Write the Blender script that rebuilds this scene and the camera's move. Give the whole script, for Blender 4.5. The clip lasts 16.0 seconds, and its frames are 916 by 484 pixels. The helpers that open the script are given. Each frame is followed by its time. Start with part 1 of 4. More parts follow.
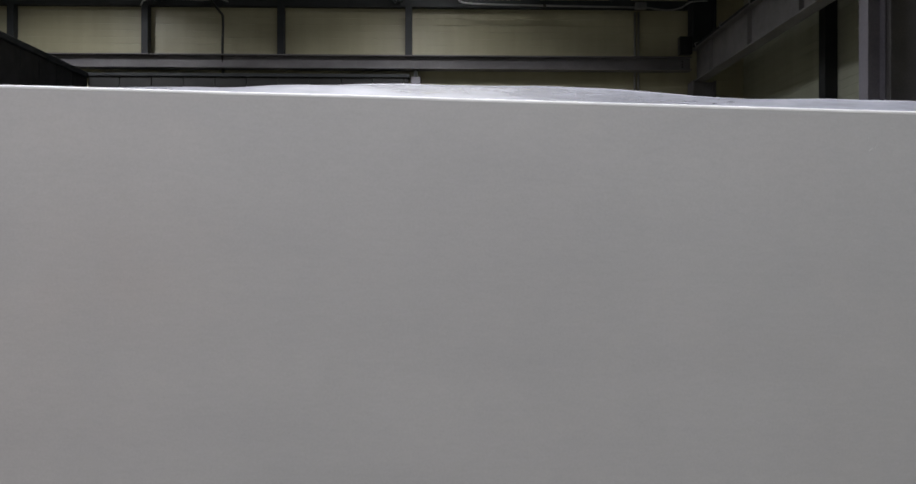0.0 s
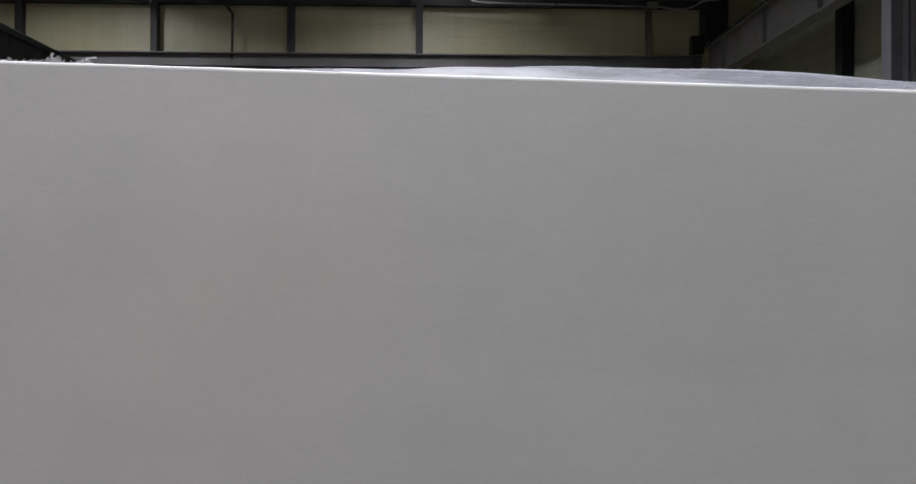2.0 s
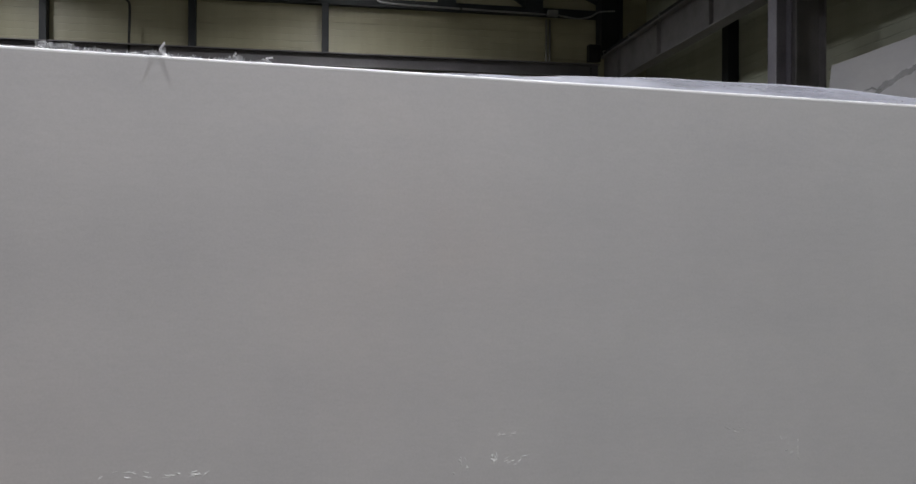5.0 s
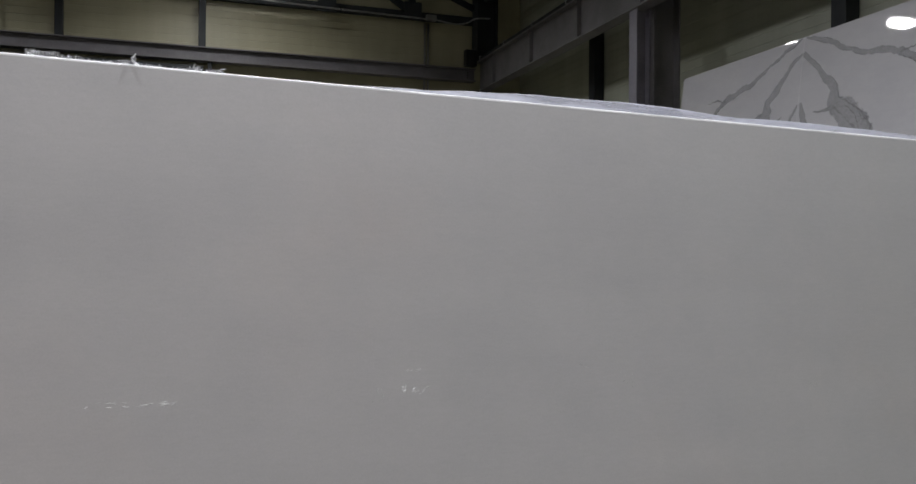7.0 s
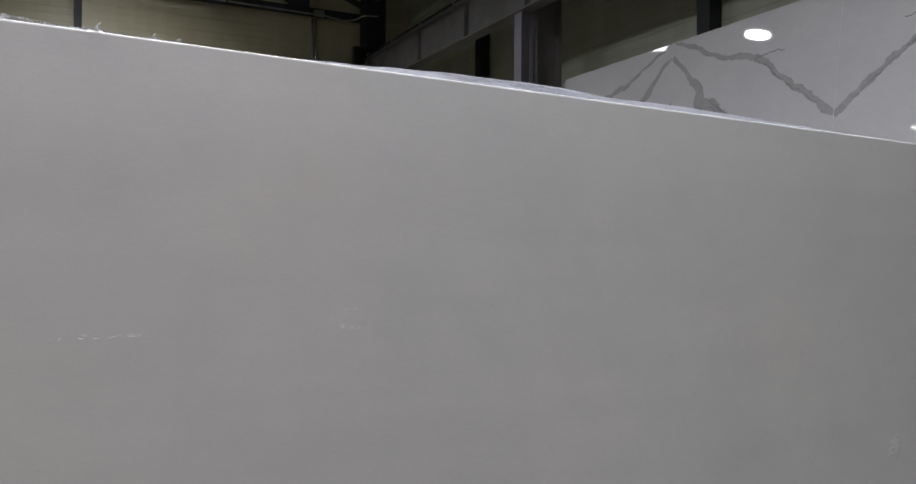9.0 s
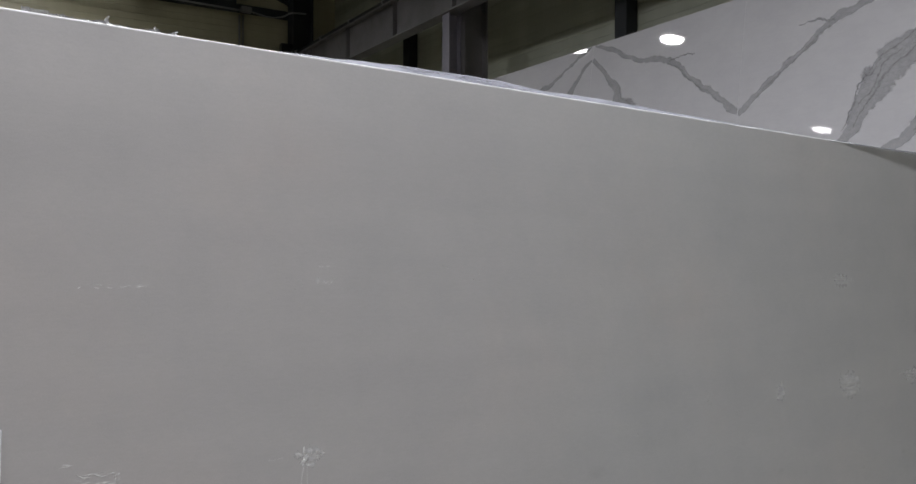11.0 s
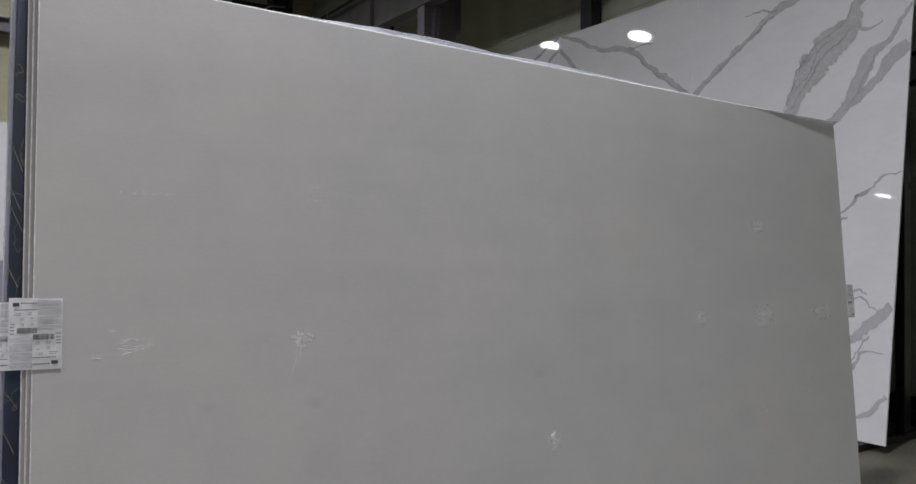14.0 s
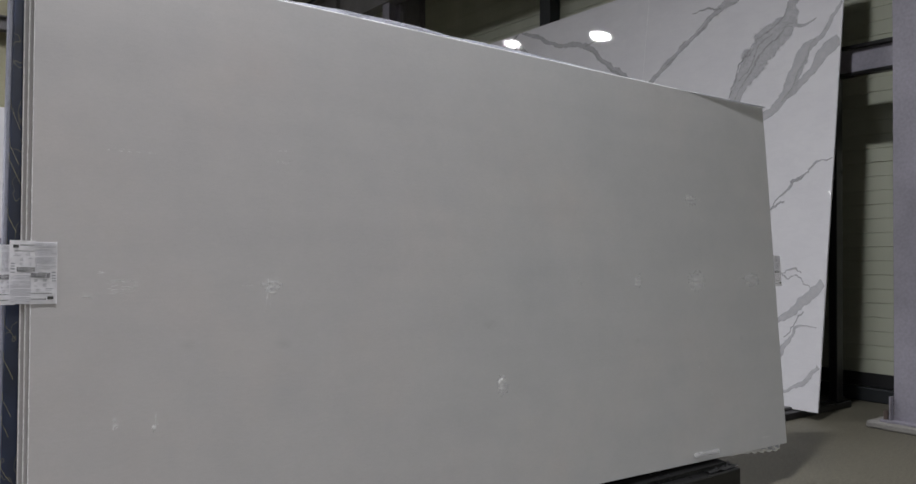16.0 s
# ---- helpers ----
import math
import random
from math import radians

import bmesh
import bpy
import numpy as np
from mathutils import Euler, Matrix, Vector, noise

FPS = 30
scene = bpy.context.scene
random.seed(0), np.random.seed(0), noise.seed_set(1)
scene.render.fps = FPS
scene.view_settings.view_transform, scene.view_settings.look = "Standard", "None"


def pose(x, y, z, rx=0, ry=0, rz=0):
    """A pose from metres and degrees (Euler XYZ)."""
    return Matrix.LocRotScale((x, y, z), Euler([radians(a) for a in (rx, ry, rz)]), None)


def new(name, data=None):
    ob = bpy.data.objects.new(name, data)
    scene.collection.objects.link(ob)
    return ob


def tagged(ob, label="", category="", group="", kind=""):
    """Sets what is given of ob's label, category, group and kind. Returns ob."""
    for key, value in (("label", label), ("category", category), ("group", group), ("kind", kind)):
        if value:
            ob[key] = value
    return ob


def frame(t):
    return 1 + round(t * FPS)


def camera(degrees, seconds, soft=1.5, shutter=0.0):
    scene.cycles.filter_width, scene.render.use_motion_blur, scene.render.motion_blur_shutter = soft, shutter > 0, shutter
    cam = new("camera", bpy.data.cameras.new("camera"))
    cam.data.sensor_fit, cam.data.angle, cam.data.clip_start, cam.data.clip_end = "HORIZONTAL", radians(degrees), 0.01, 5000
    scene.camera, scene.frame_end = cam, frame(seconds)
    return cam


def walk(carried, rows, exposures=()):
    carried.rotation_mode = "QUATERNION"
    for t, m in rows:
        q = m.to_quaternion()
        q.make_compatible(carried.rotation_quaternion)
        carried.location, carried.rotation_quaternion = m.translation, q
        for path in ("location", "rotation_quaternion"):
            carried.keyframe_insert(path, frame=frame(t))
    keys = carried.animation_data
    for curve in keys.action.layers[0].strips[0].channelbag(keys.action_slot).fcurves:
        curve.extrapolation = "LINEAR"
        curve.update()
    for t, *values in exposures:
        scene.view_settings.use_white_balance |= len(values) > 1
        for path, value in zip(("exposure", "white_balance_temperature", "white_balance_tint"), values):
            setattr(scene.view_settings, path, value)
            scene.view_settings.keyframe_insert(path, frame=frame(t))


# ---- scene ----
cam = camera(59.56, 16.0, 1.5)
ROWS = [
    (0.0, -2.188, -0.841, 1.637, -0.90, 0.14, 0.15),
    (0.5, -2.257, -0.834, 1.627, -0.96, 0.14, 0.13),
    (1.0, -2.318, -0.805, 1.619, -1.16, 0.14, 0.18),
    (1.5, -2.364, -0.771, 1.621, -1.22, 0.19, 0.09),
    (2.0, -2.396, -0.781, 1.627, -1.16, 0.16, 0.23),
    (2.5, -2.448, -0.815, 1.628, -1.07, 0.18, 0.24),
    (3.0, -2.539, -0.823, 1.636, -1.47, 0.19, 0.45),
    (3.5, -2.604, -0.815, 1.634, -2.57, 0.16, 0.55),
    (4.0, -2.655, -0.828, 1.620, -4.93, 0.18, 0.44),
    (6.5, -2.790, -1.111, 1.577, -15.76, 0.31, 0.41),
    (7.0, -2.828, -1.179, 1.560, -18.28, 0.32, 0.48),
    (7.5, -2.853, -1.258, 1.524, -20.57, 0.34, 0.61),
    (8.0, -2.905, -1.267, 1.512, -22.75, 0.35, 0.49),
    (8.5, -2.942, -1.299, 1.498, -24.86, 0.35, 0.50),
    (9.0, -2.975, -1.340, 1.474, -26.61, 0.40, 0.30),
    (9.5, -2.999, -1.373, 1.449, -28.04, 0.37, 0.24),
    (12.0, -3.250, -1.668, 1.349, -33.31, 0.42, 0.04),
    (12.5, -3.271, -1.717, 1.305, -33.30, 0.36, 0.14),
    (13.0, -3.307, -1.763, 1.260, -33.29, 0.34, 0.07),
    (13.5, -3.319, -1.825, 1.241, -33.44, 0.43, 0.07),
    (14.0, -3.346, -1.897, 1.202, -33.72, 0.41, 0.17),
    (14.5, -3.355, -1.970, 1.163, -34.12, 0.38, 0.14),
    (15.0, -3.397, -2.029, 1.119, -34.91, 0.43, 0.20),
    (15.5, -3.426, -2.126, 1.098, -35.09, 0.36, 0.19),
    (16.0, -3.453, -2.130, 1.071, -36.03, 0.56, 0.08),
]


def eye_pose(x, y, z, yaw, pitch, roll):
    """Eye, heading, upward tilt and lean of the camera, in metres and degrees."""
    return pose(x, y, z, 90, 0, yaw) @ pose(0, 0, 0, pitch, 0, 0) @ pose(0, 0, 0, 0, 0, roll)


EXPOSURE = [(0.0, -0.10, 6500, 10), (4.0, -0.10, 6500, 10), (9.0, 0.0, 6500, 10), (16.0, 0.04, 6500, 10)]
walk(cam, [(t, eye_pose(*r)) for t, *r in ROWS], EXPOSURE)

# ---- world and light ----
world = bpy.data.worlds.new("hall_air")
world.use_nodes = True
scene.world = world
bg = world.node_tree.nodes["Background"]
bg.inputs["Color"].default_value = (0.6, 0.65, 0.7, 1)
bg.inputs["Strength"].default_value = 0.02

LAMP_Z = 6.0
LAMP_POWER = 200.0
LAMP_COLOR = (0.975, 0.98, 1.0)
# lamps of the hall, then two added rows: place, share of the full power
LAMPS = [(-2.72, 8.0, 0.6), (-7.45, 8.5, 0.58), (-12.7, 9.4, 0.6), (-2.1, 9.75, 0.02)]
LAMPS += [(-12.7, -0.4, 1.0), (-7.5, -0.4, 1.0), (-2.45, -0.42, 1.0)]
# unseen front row, places and shares chosen to light the slab face
LAMPS += [(-10.0, -8.8, 1.0), (-4.9, -8.8, 0.82), (-2.1, -8.8, 1.35)]
# no lamps known here: added fill for the side wall and marble
LAMPS += [(-7.5, 3.85, 0.4), (-2.65, 3.85, 0.40)]
for lx, ly, share in LAMPS:
    ld = bpy.data.lights.new("lamp_light", "AREA")
    ld.shape, ld.size, ld.energy, ld.color = "DISK", 0.36, LAMP_POWER * share, LAMP_COLOR
    ld.spread = radians(142)
    new("lamp_light", ld).matrix_basis = pose(lx, ly, LAMP_Z - 0.01)


# ---- materials ----
class Nodes:
    """A small wrapper that adds nodes to a material and links them."""

    def __init__(self, name):
        self.mat = bpy.data.materials.new(name)
        self.mat.use_nodes = True
        self.tree = self.mat.node_tree
        self.bsdf = self.tree.nodes["Principled BSDF"]

    def add(self, kind, settings=(), **inputs):
        n = self.tree.nodes.new(kind)
        for key, value in dict(settings).items():
            setattr(n, key, value)
        for key, value in inputs.items():
            key = key.replace("_", " ")
            if isinstance(value, bpy.types.NodeSocket):
                self.tree.links.new(value, n.inputs[key])
            else:
                n.inputs[key].default_value = value
        return n

    def link(self, a, b):
        self.tree.links.new(a, b)

    def noise(self, scale, detail=4.0, rough=0.55, stretch=(1, 1, 1)):
        co = self.add("ShaderNodeTexCoord").outputs["Object"]
        m = self.add("ShaderNodeMapping", Vector=co, Scale=stretch)
        return self.add("ShaderNodeTexNoise", Vector=m.outputs[0], Scale=scale, Detail=detail, Roughness=rough).outputs["Fac"]

    def ramp(self, fac, stops):
        n = self.add("ShaderNodeValToRGB", Fac=fac)
        els = n.color_ramp.elements
        while len(els) < len(stops):
            els.new(0.5)
        for el, (p, c) in zip(els, stops):
            el.position, el.color = p, (*c, 1) if len(c) == 3 else c
        return n.outputs["Color"]

    def mix(self, fac, a, b, blend="MIX"):
        n = self.add("ShaderNodeMix", {"data_type": "RGBA", "blend_type": blend})
        for sock, value in ((n.inputs[0], fac), (n.inputs[6], a), (n.inputs[7], b)):
            if isinstance(value, bpy.types.NodeSocket):
                self.link(value, sock)
            else:
                sock.default_value = (*value, 1) if isinstance(value, tuple) else value
        return n.outputs[2]

    def bump(self, height, strength, distance=0.01):
        b = self.add("ShaderNodeBump", Height=height, Strength=strength, Distance=distance)
        self.link(b.outputs[0], self.bsdf.inputs["Normal"])

    def set(self, **inputs):
        for key, value in inputs.items():
            key = key.replace("_", " ")
            if isinstance(value, bpy.types.NodeSocket):
                self.link(value, self.bsdf.inputs[key])
            else:
                self.bsdf.inputs[key].default_value = value
        return self.mat


def painted(name, colour, rough=0.5, vary=0.25, metal=0.0, bump=0.08):
    """Painted or plain surface with faint blotches, grain and uneven gloss."""
    n = Nodes(name)
    low = tuple(c * (1 - vary) for c in colour)
    high = tuple(min(1, c * (1 + vary)) for c in colour)
    big = n.ramp(n.noise(1.7, 5), [(0.3, low), (0.7, high)])
    fine = n.ramp(n.noise(60, 3), [(0.35, (0.86, 0.86, 0.86)), (0.65, (1, 1, 1))])
    n.bump(n.noise(90, 3), bump, 0.002)
    r = n.ramp(n.noise(6, 4), [(0.3, (rough - 0.08,) * 3), (0.7, (rough + 0.1,) * 3)])
    return n.set(Base_Color=n.mix(1.0, big, fine, "MULTIPLY"), Roughness=r, Metallic=metal)


def stone_grey():
    """Matt light-grey engineered stone, unpolished, with faint warm clouds and sanding lines."""
    n = Nodes("matt_grey_stone")
    cloud = n.ramp(n.noise(1.6, 6, 0.6), [(0.3, (0.447, 0.441, 0.455)), (0.5, (0.461, 0.453, 0.467)), (0.62, (0.476, 0.461, 0.470)), (0.76, (0.496, 0.463, 0.463))])
    streak = n.ramp(n.noise(9, 4, 0.6, (0.12, 1, 1)), [(0.35, (0.965, 0.965, 0.97)), (0.65, (1, 1, 1))])
    patch = n.ramp(n.noise(5.5, 6, 0.65), [(0.40, (1, 1, 1)), (0.72, (0.94, 0.945, 0.95))])
    brushed = n.ramp(n.noise(150, 4, 0.7, (0.3, 1, 1)), [(0.35, (0.965, 0.965, 0.965)), (0.65, (1, 1, 1))])
    speck = n.mix(1.0, n.ramp(n.noise(300, 3, 0.7), [(0.3, (0.945, 0.945, 0.945)), (0.62, (1, 1, 1))]), brushed, "MULTIPLY")
    col = n.mix(1.0, n.mix(1.0, n.mix(1.0, cloud, streak, "MULTIPLY"), patch, "MULTIPLY"), speck, "MULTIPLY")
    n.bump(n.noise(240, 4, 0.7), 0.12, 0.001)
    co = n.add("ShaderNodeTexCoord").outputs["Object"]
    along = n.add("ShaderNodeMapRange", Value=n.add("ShaderNodeSeparateXYZ", Vector=co).outputs["X"])
    along.inputs[1].default_value, along.inputs[2].default_value = -3.2, -0.6
    drift = n.add("ShaderNodeMath", {"operation": "MULTIPLY_ADD"})
    n.link(n.noise(0.9, 5, 0.6), drift.inputs[0])
    drift.inputs[1].default_value = 0.7
    n.link(along.outputs[0], drift.inputs[2])
    col = n.mix(1.0, col, n.ramp(drift.outputs[0], [(0.30, (1.0, 0.978, 0.986)), (0.75, (0.992, 0.99, 0.998)), (1.0, (0.982, 1.0, 1.008))]), "MULTIPLY")
    for su, sv, size in ((-2.52, 0.58, 0.020), (-2.79, 0.59, 0.016), (-1.76, 0.61, 0.022), (-1.0, 0.52, 0.012), (-0.554, 0.475, 0.006), (-0.30, 0.50, 0.010)):
        d = n.add("ShaderNodeVectorMath", {"operation": "DISTANCE"})
        m = n.add("ShaderNodeMapping", Vector=co, Scale=(0.55, 1, 1))
        n.link(m.outputs[0], d.inputs[0])
        d.inputs[1].default_value = (su * 0.55, sv, 0)
        r = n.add("ShaderNodeMapRange", Value=d.outputs["Value"])
        r.inputs[1].default_value, r.inputs[2].default_value = 0.2 * size, size
        r.inputs[3].default_value, r.inputs[4].default_value = 0.22, 0.0
        f = n.add("ShaderNodeMath", {"operation": "MULTIPLY"})
        n.link(r.outputs[0], f.inputs[0])
        n.link(n.noise(40, 5, 0.7), f.inputs[1])
        col = n.mix(f.outputs[0], col, (0.16, 0.15, 0.15))
    return n.set(Base_Color=col, Roughness=0.62)


def stone_white():
    """Polished white stone with a faint grey haze."""
    n = Nodes("polished_white_stone")
    haze = n.ramp(n.noise(2.2, 7, 0.62), [(0.35, (0.565, 0.56, 0.60)), (0.65, (0.60, 0.595, 0.63))])
    wisps = n.ramp(n.noise(3.5, 9, 0.72, (1, 2.6, 1)), [(0.44, (1, 1, 1)), (0.5, (0.965, 0.965, 0.97)), (0.56, (1, 1, 1))])
    return n.set(Base_Color=n.mix(1.0, haze, wisps, "MULTIPLY"), Roughness=0.025, IOR=1.5)


def stone_vein(name, inner, rim, streak, alpha):
    """Grey vein in the white stone, polished with it; ragged, partly see-through rims."""
    n = Nodes(name)
    uvs = n.add("ShaderNodeUVMap").outputs[0]
    sep = n.add("ShaderNodeSeparateXYZ", Vector=uvs)
    dist = n.add("ShaderNodeMath", {"operation": "ABSOLUTE"})
    n.link(sep.outputs["Y"], dist.inputs[0])
    wob = n.add("ShaderNodeMath", {"operation": "MULTIPLY_ADD"})
    n.link(n.noise(10, 8, 0.66), wob.inputs[0])
    wob.inputs[1].default_value = 1.0
    n.link(dist.outputs[0], wob.inputs[2])
    cr = n.add("ShaderNodeMapRange", Value=wob.outputs[0])
    cr.inputs[1].default_value, cr.inputs[2].default_value = 1.20, 1.32
    cr.inputs[3].default_value, cr.inputs[4].default_value = alpha, 0.0
    part_way = n.add("ShaderNodeMath", {"operation": "MULTIPLY"})
    n.link(wob.outputs[0], part_way.inputs[0])
    part_way.inputs[1].default_value = 0.5
    body = n.ramp(part_way.outputs[0], [(0.30, (inner + 0.03, inner + 0.03, inner + 0.05)), (0.56, (inner, inner, inner + 0.025)), (0.605, (rim, rim, rim + 0.02)), (0.66, (rim, rim, rim + 0.02))])
    mottle = n.ramp(n.noise(30, 8, 0.75), [(0.35, (0.84, 0.84, 0.85)), (0.65, (1, 1, 1))])
    tone = n.mix(1.0, body, mottle, "MULTIPLY")
    lines = n.ramp(n.noise(11, 9, 0.75, (1, 1.8, 1)), [(0.465, (1, 1, 1)), (0.5, (streak, streak, streak + 0.02)), (0.535, (1, 1, 1))])
    return n.set(Base_Color=n.mix(1.0, tone, lines, "MULTIPLY"), Roughness=0.025, IOR=1.5, Alpha=cr.outputs[0])


def stone_navy():
    """Dark navy polished stone with thin golden veins."""
    n = Nodes("navy_stone")
    base = n.ramp(n.noise(7, 6), [(0.3, (0.008, 0.013, 0.034)), (0.7, (0.02, 0.032, 0.08))])
    vein = n.ramp(n.noise(11, 3, 0.5, (1, 0.7, 1)), [(0.492, (0, 0, 0)), (0.5, (0.3, 0.3, 0.3)), (0.508, (0, 0, 0))])
    return n.set(Base_Color=n.mix(vein, base, (0.32, 0.29, 0.18)), Roughness=0.42)


def plastic_film(name, colour, alpha, rough=0.22):
    """Thin crinkled protective film, milky and partly see-through."""
    n = Nodes(name)
    crease = n.noise(45, 5, 0.6, (0.15, 1, 1))
    a = n.add("ShaderNodeMapRange", Value=crease)
    a.inputs[1].default_value, a.inputs[2].default_value = 0.35, 0.65
    a.inputs[3].default_value, a.inputs[4].default_value = alpha - 0.15, min(1, alpha + 0.15)
    n.bump(crease, 0.3, 0.003)
    return n.set(Base_Color=(*colour, 1), Roughness=rough, Alpha=a.outputs[0], Specular_IOR_Level=0.6)


def floor_coat():
    """Greenish-brown sanded floor coating with grain, scuffs and dull patches."""
    n = Nodes("sanded_floor_coating")
    big = n.ramp(n.noise(0.9, 6, 0.6), [(0.3, (0.100, 0.093, 0.073)), (0.7, (0.140, 0.130, 0.104))])
    grain = n.ramp(n.noise(70, 6, 0.85), [(0.36, (0.25, 0.25, 0.235)), (0.64, (1.4, 1.4, 1.36))])
    scuff = n.ramp(n.noise(4, 8, 0.7, (1, 0.3, 1)), [(0.5, (1, 1, 1)), (0.8, (0.82, 0.82, 0.8))])
    n.bump(n.noise(85, 5, 0.8), 0.6, 0.006)
    return n.set(Base_Color=n.mix(1.0, n.mix(1.0, big, grain, "MULTIPLY"), scuff, "MULTIPLY"), Roughness=0.6)


def wall_sheet():
    """Cream-green coated sheet steel of the wall panels, dusty, with faint upright runs."""
    n = Nodes("wall_sheet_steel")
    big = n.ramp(n.noise(0.7, 6, 0.6), [(0.3, (0.365, 0.345, 0.24)), (0.7, (0.44, 0.415, 0.295))])
    runs = n.ramp(n.noise(3.5, 5, 0.6, (1, 1, 0.06)), [(0.4, (0.9, 0.9, 0.88)), (0.65, (1, 1, 1))])
    n.bump(n.noise(40, 3), 0.04, 0.002)
    return n.set(Base_Color=n.mix(1.0, big, runs, "MULTIPLY"), Roughness=0.38)


def wall_sheet_cool():
    """Cooler grey-green coated sheet steel of the side wall."""
    n = Nodes("side_wall_sheet_steel")
    big = n.ramp(n.noise(0.7, 6, 0.6), [(0.3, (0.41, 0.425, 0.35)), (0.7, (0.47, 0.485, 0.41))])
    runs = n.ramp(n.noise(3.5, 5, 0.6, (1, 1, 0.06)), [(0.4, (0.9, 0.9, 0.88)), (0.65, (1, 1, 1))])
    n.bump(n.noise(40, 3), 0.04, 0.002)
    return n.set(Base_Color=n.mix(1.0, big, runs, "MULTIPLY"), Roughness=0.38)


def glow(name, strength):
    n = Nodes(name)
    return n.set(Base_Color=(0.9, 0.9, 0.9, 1), Emission_Color=(*LAMP_COLOR, 1), Emission_Strength=strength)


M_STONE, M_WHITE, M_NAVY = stone_grey(), stone_white(), stone_navy()
M_GOLD = painted("pale_gold_vein", (0.34, 0.32, 0.22), 0.25)
M_VEIN = stone_vein("grey_stone_vein", 0.51, 0.41, 0.76, 0.50)
M_VEIN_PALE = stone_vein("pale_grey_stone_vein", 0.49, 0.44, 0.88, 0.54)
M_VEIN_DARK = stone_vein("dark_stone_hairline", 0.40, 0.37, 0.75, 0.50)
M_FILM = plastic_film("milky_film", (0.40, 0.41, 0.48), 0.50, 0.45)
M_SCRAP = plastic_film("torn_clear_film", (0.74, 0.75, 0.79), 0.55)
M_LIP = plastic_film("tight_white_film", (0.78, 0.78, 0.81), 0.88, 0.55)
M_RESIDUE = plastic_film("stuck_film_scrap", (0.92, 0.92, 0.93), 0.46, 0.3)
M_RESIDUE_THIN = plastic_film("thin_stuck_film_scrap", (0.74, 0.74, 0.77), 0.38, 0.4)
M_FOLD = plastic_film("raised_film_fold", (0.90, 0.90, 0.92), 0.52, 0.38)
M_PUFF = plastic_film("puffed_clear_film", (0.58, 0.58, 0.60), 0.26, 0.3)
M_FLOOR, M_WALL, M_WALL_SIDE = floor_coat(), wall_sheet(), wall_sheet_cool()
M_STEEL = painted("lavender_grey_steel_paint", (0.235, 0.225, 0.27), 0.5)
M_BEAM = painted("grey_steel_paint", (0.15, 0.142, 0.154), 0.5)
M_RUNWAY = painted("dark_grey_steel_paint", (0.185, 0.178, 0.188), 0.5)
M_LILAC = painted("lavender_wrap_film", (0.42, 0.43, 0.55), 0.3)
M_DARK = painted("blue_black_steel_paint", (0.016, 0.019, 0.023), 0.6)
M_BLACK = painted("black_rack_paint", (0.008, 0.008, 0.009), 0.35)
M_CLAD = painted("charcoal_cladding", (0.014, 0.014, 0.016), 0.5)
M_CEIL = painted("ceiling_sheet", (0.28, 0.28, 0.265), 0.6)
M_CONCRETE = painted("pale_concrete", (0.27, 0.26, 0.25), 0.85, 0.5, 0, 0.8)
M_CABLE = painted("black_cable", (0.012, 0.012, 0.012), 0.45)
M_PIPE = painted("zinc_conduit", (0.36, 0.36, 0.37), 0.35, 0.15, 0.8)
M_PAPER = painted("label_paper", (0.95, 0.94, 0.99), 0.4, 0.02)
M_INK = painted("label_ink", (0.05, 0.05, 0.055), 0.5, 0.1)
M_PALEINK = painted("faint_label_ink", (0.31, 0.31, 0.36), 0.5, 0.1)
M_RUBBER = painted("black_rubber", (0.014, 0.014, 0.015), 0.22)
M_BOLT = painted("rusty_bolt", (0.13, 0.10, 0.09), 0.6, 0.4, 0.3)
M_HOUSING = painted("lamp_housing", (0.10, 0.10, 0.10), 0.4)
M_GLOW = glow("lamp_diffuser", 25.0)


# ---- building helpers ----
def link(name, bm, mat, parent=None, label="", m=None, smooth=False, fix=True):
    me = bpy.data.meshes.new(name)
    if fix:
        bmesh.ops.recalc_face_normals(bm, faces=bm.faces)
    bm.to_mesh(me)
    bm.free()
    me.materials.append(mat)
    if smooth:
        me.polygons.foreach_set("use_smooth", [True] * len(me.polygons))
    ob = new(name, me)
    if parent is not None:
        ob.parent = parent
    if m is not None:
        ob.matrix_basis = m
    return tagged(ob, label)


def part(name, bm, material, parent, label="", m=None, smooth=False, fix=True):
    return link(name, bm, material, parent, label, m, smooth, fix)


def thing(name, label, category, group="", kind="", m=None):
    ob = new(name)
    ob.empty_display_size = 0.1
    if m is not None:
        ob.matrix_basis = m
    return tagged(ob, label, category, group, kind)


def box(lo, hi, bevel=0.0, bm=None):
    own = bm if bm is not None else bmesh.new()
    made = bmesh.ops.create_cube(own, size=1.0)["verts"]
    for v in made:
        v.co = Vector([lo[k] + (v.co[k] + 0.5) * (hi[k] - lo[k]) for k in range(3)])
    if bevel:
        edges = list({e for v in made for e in v.link_edges})
        bmesh.ops.bevel(own, geom=edges, offset=bevel, segments=2, profile=0.5, affect="EDGES")
    return own


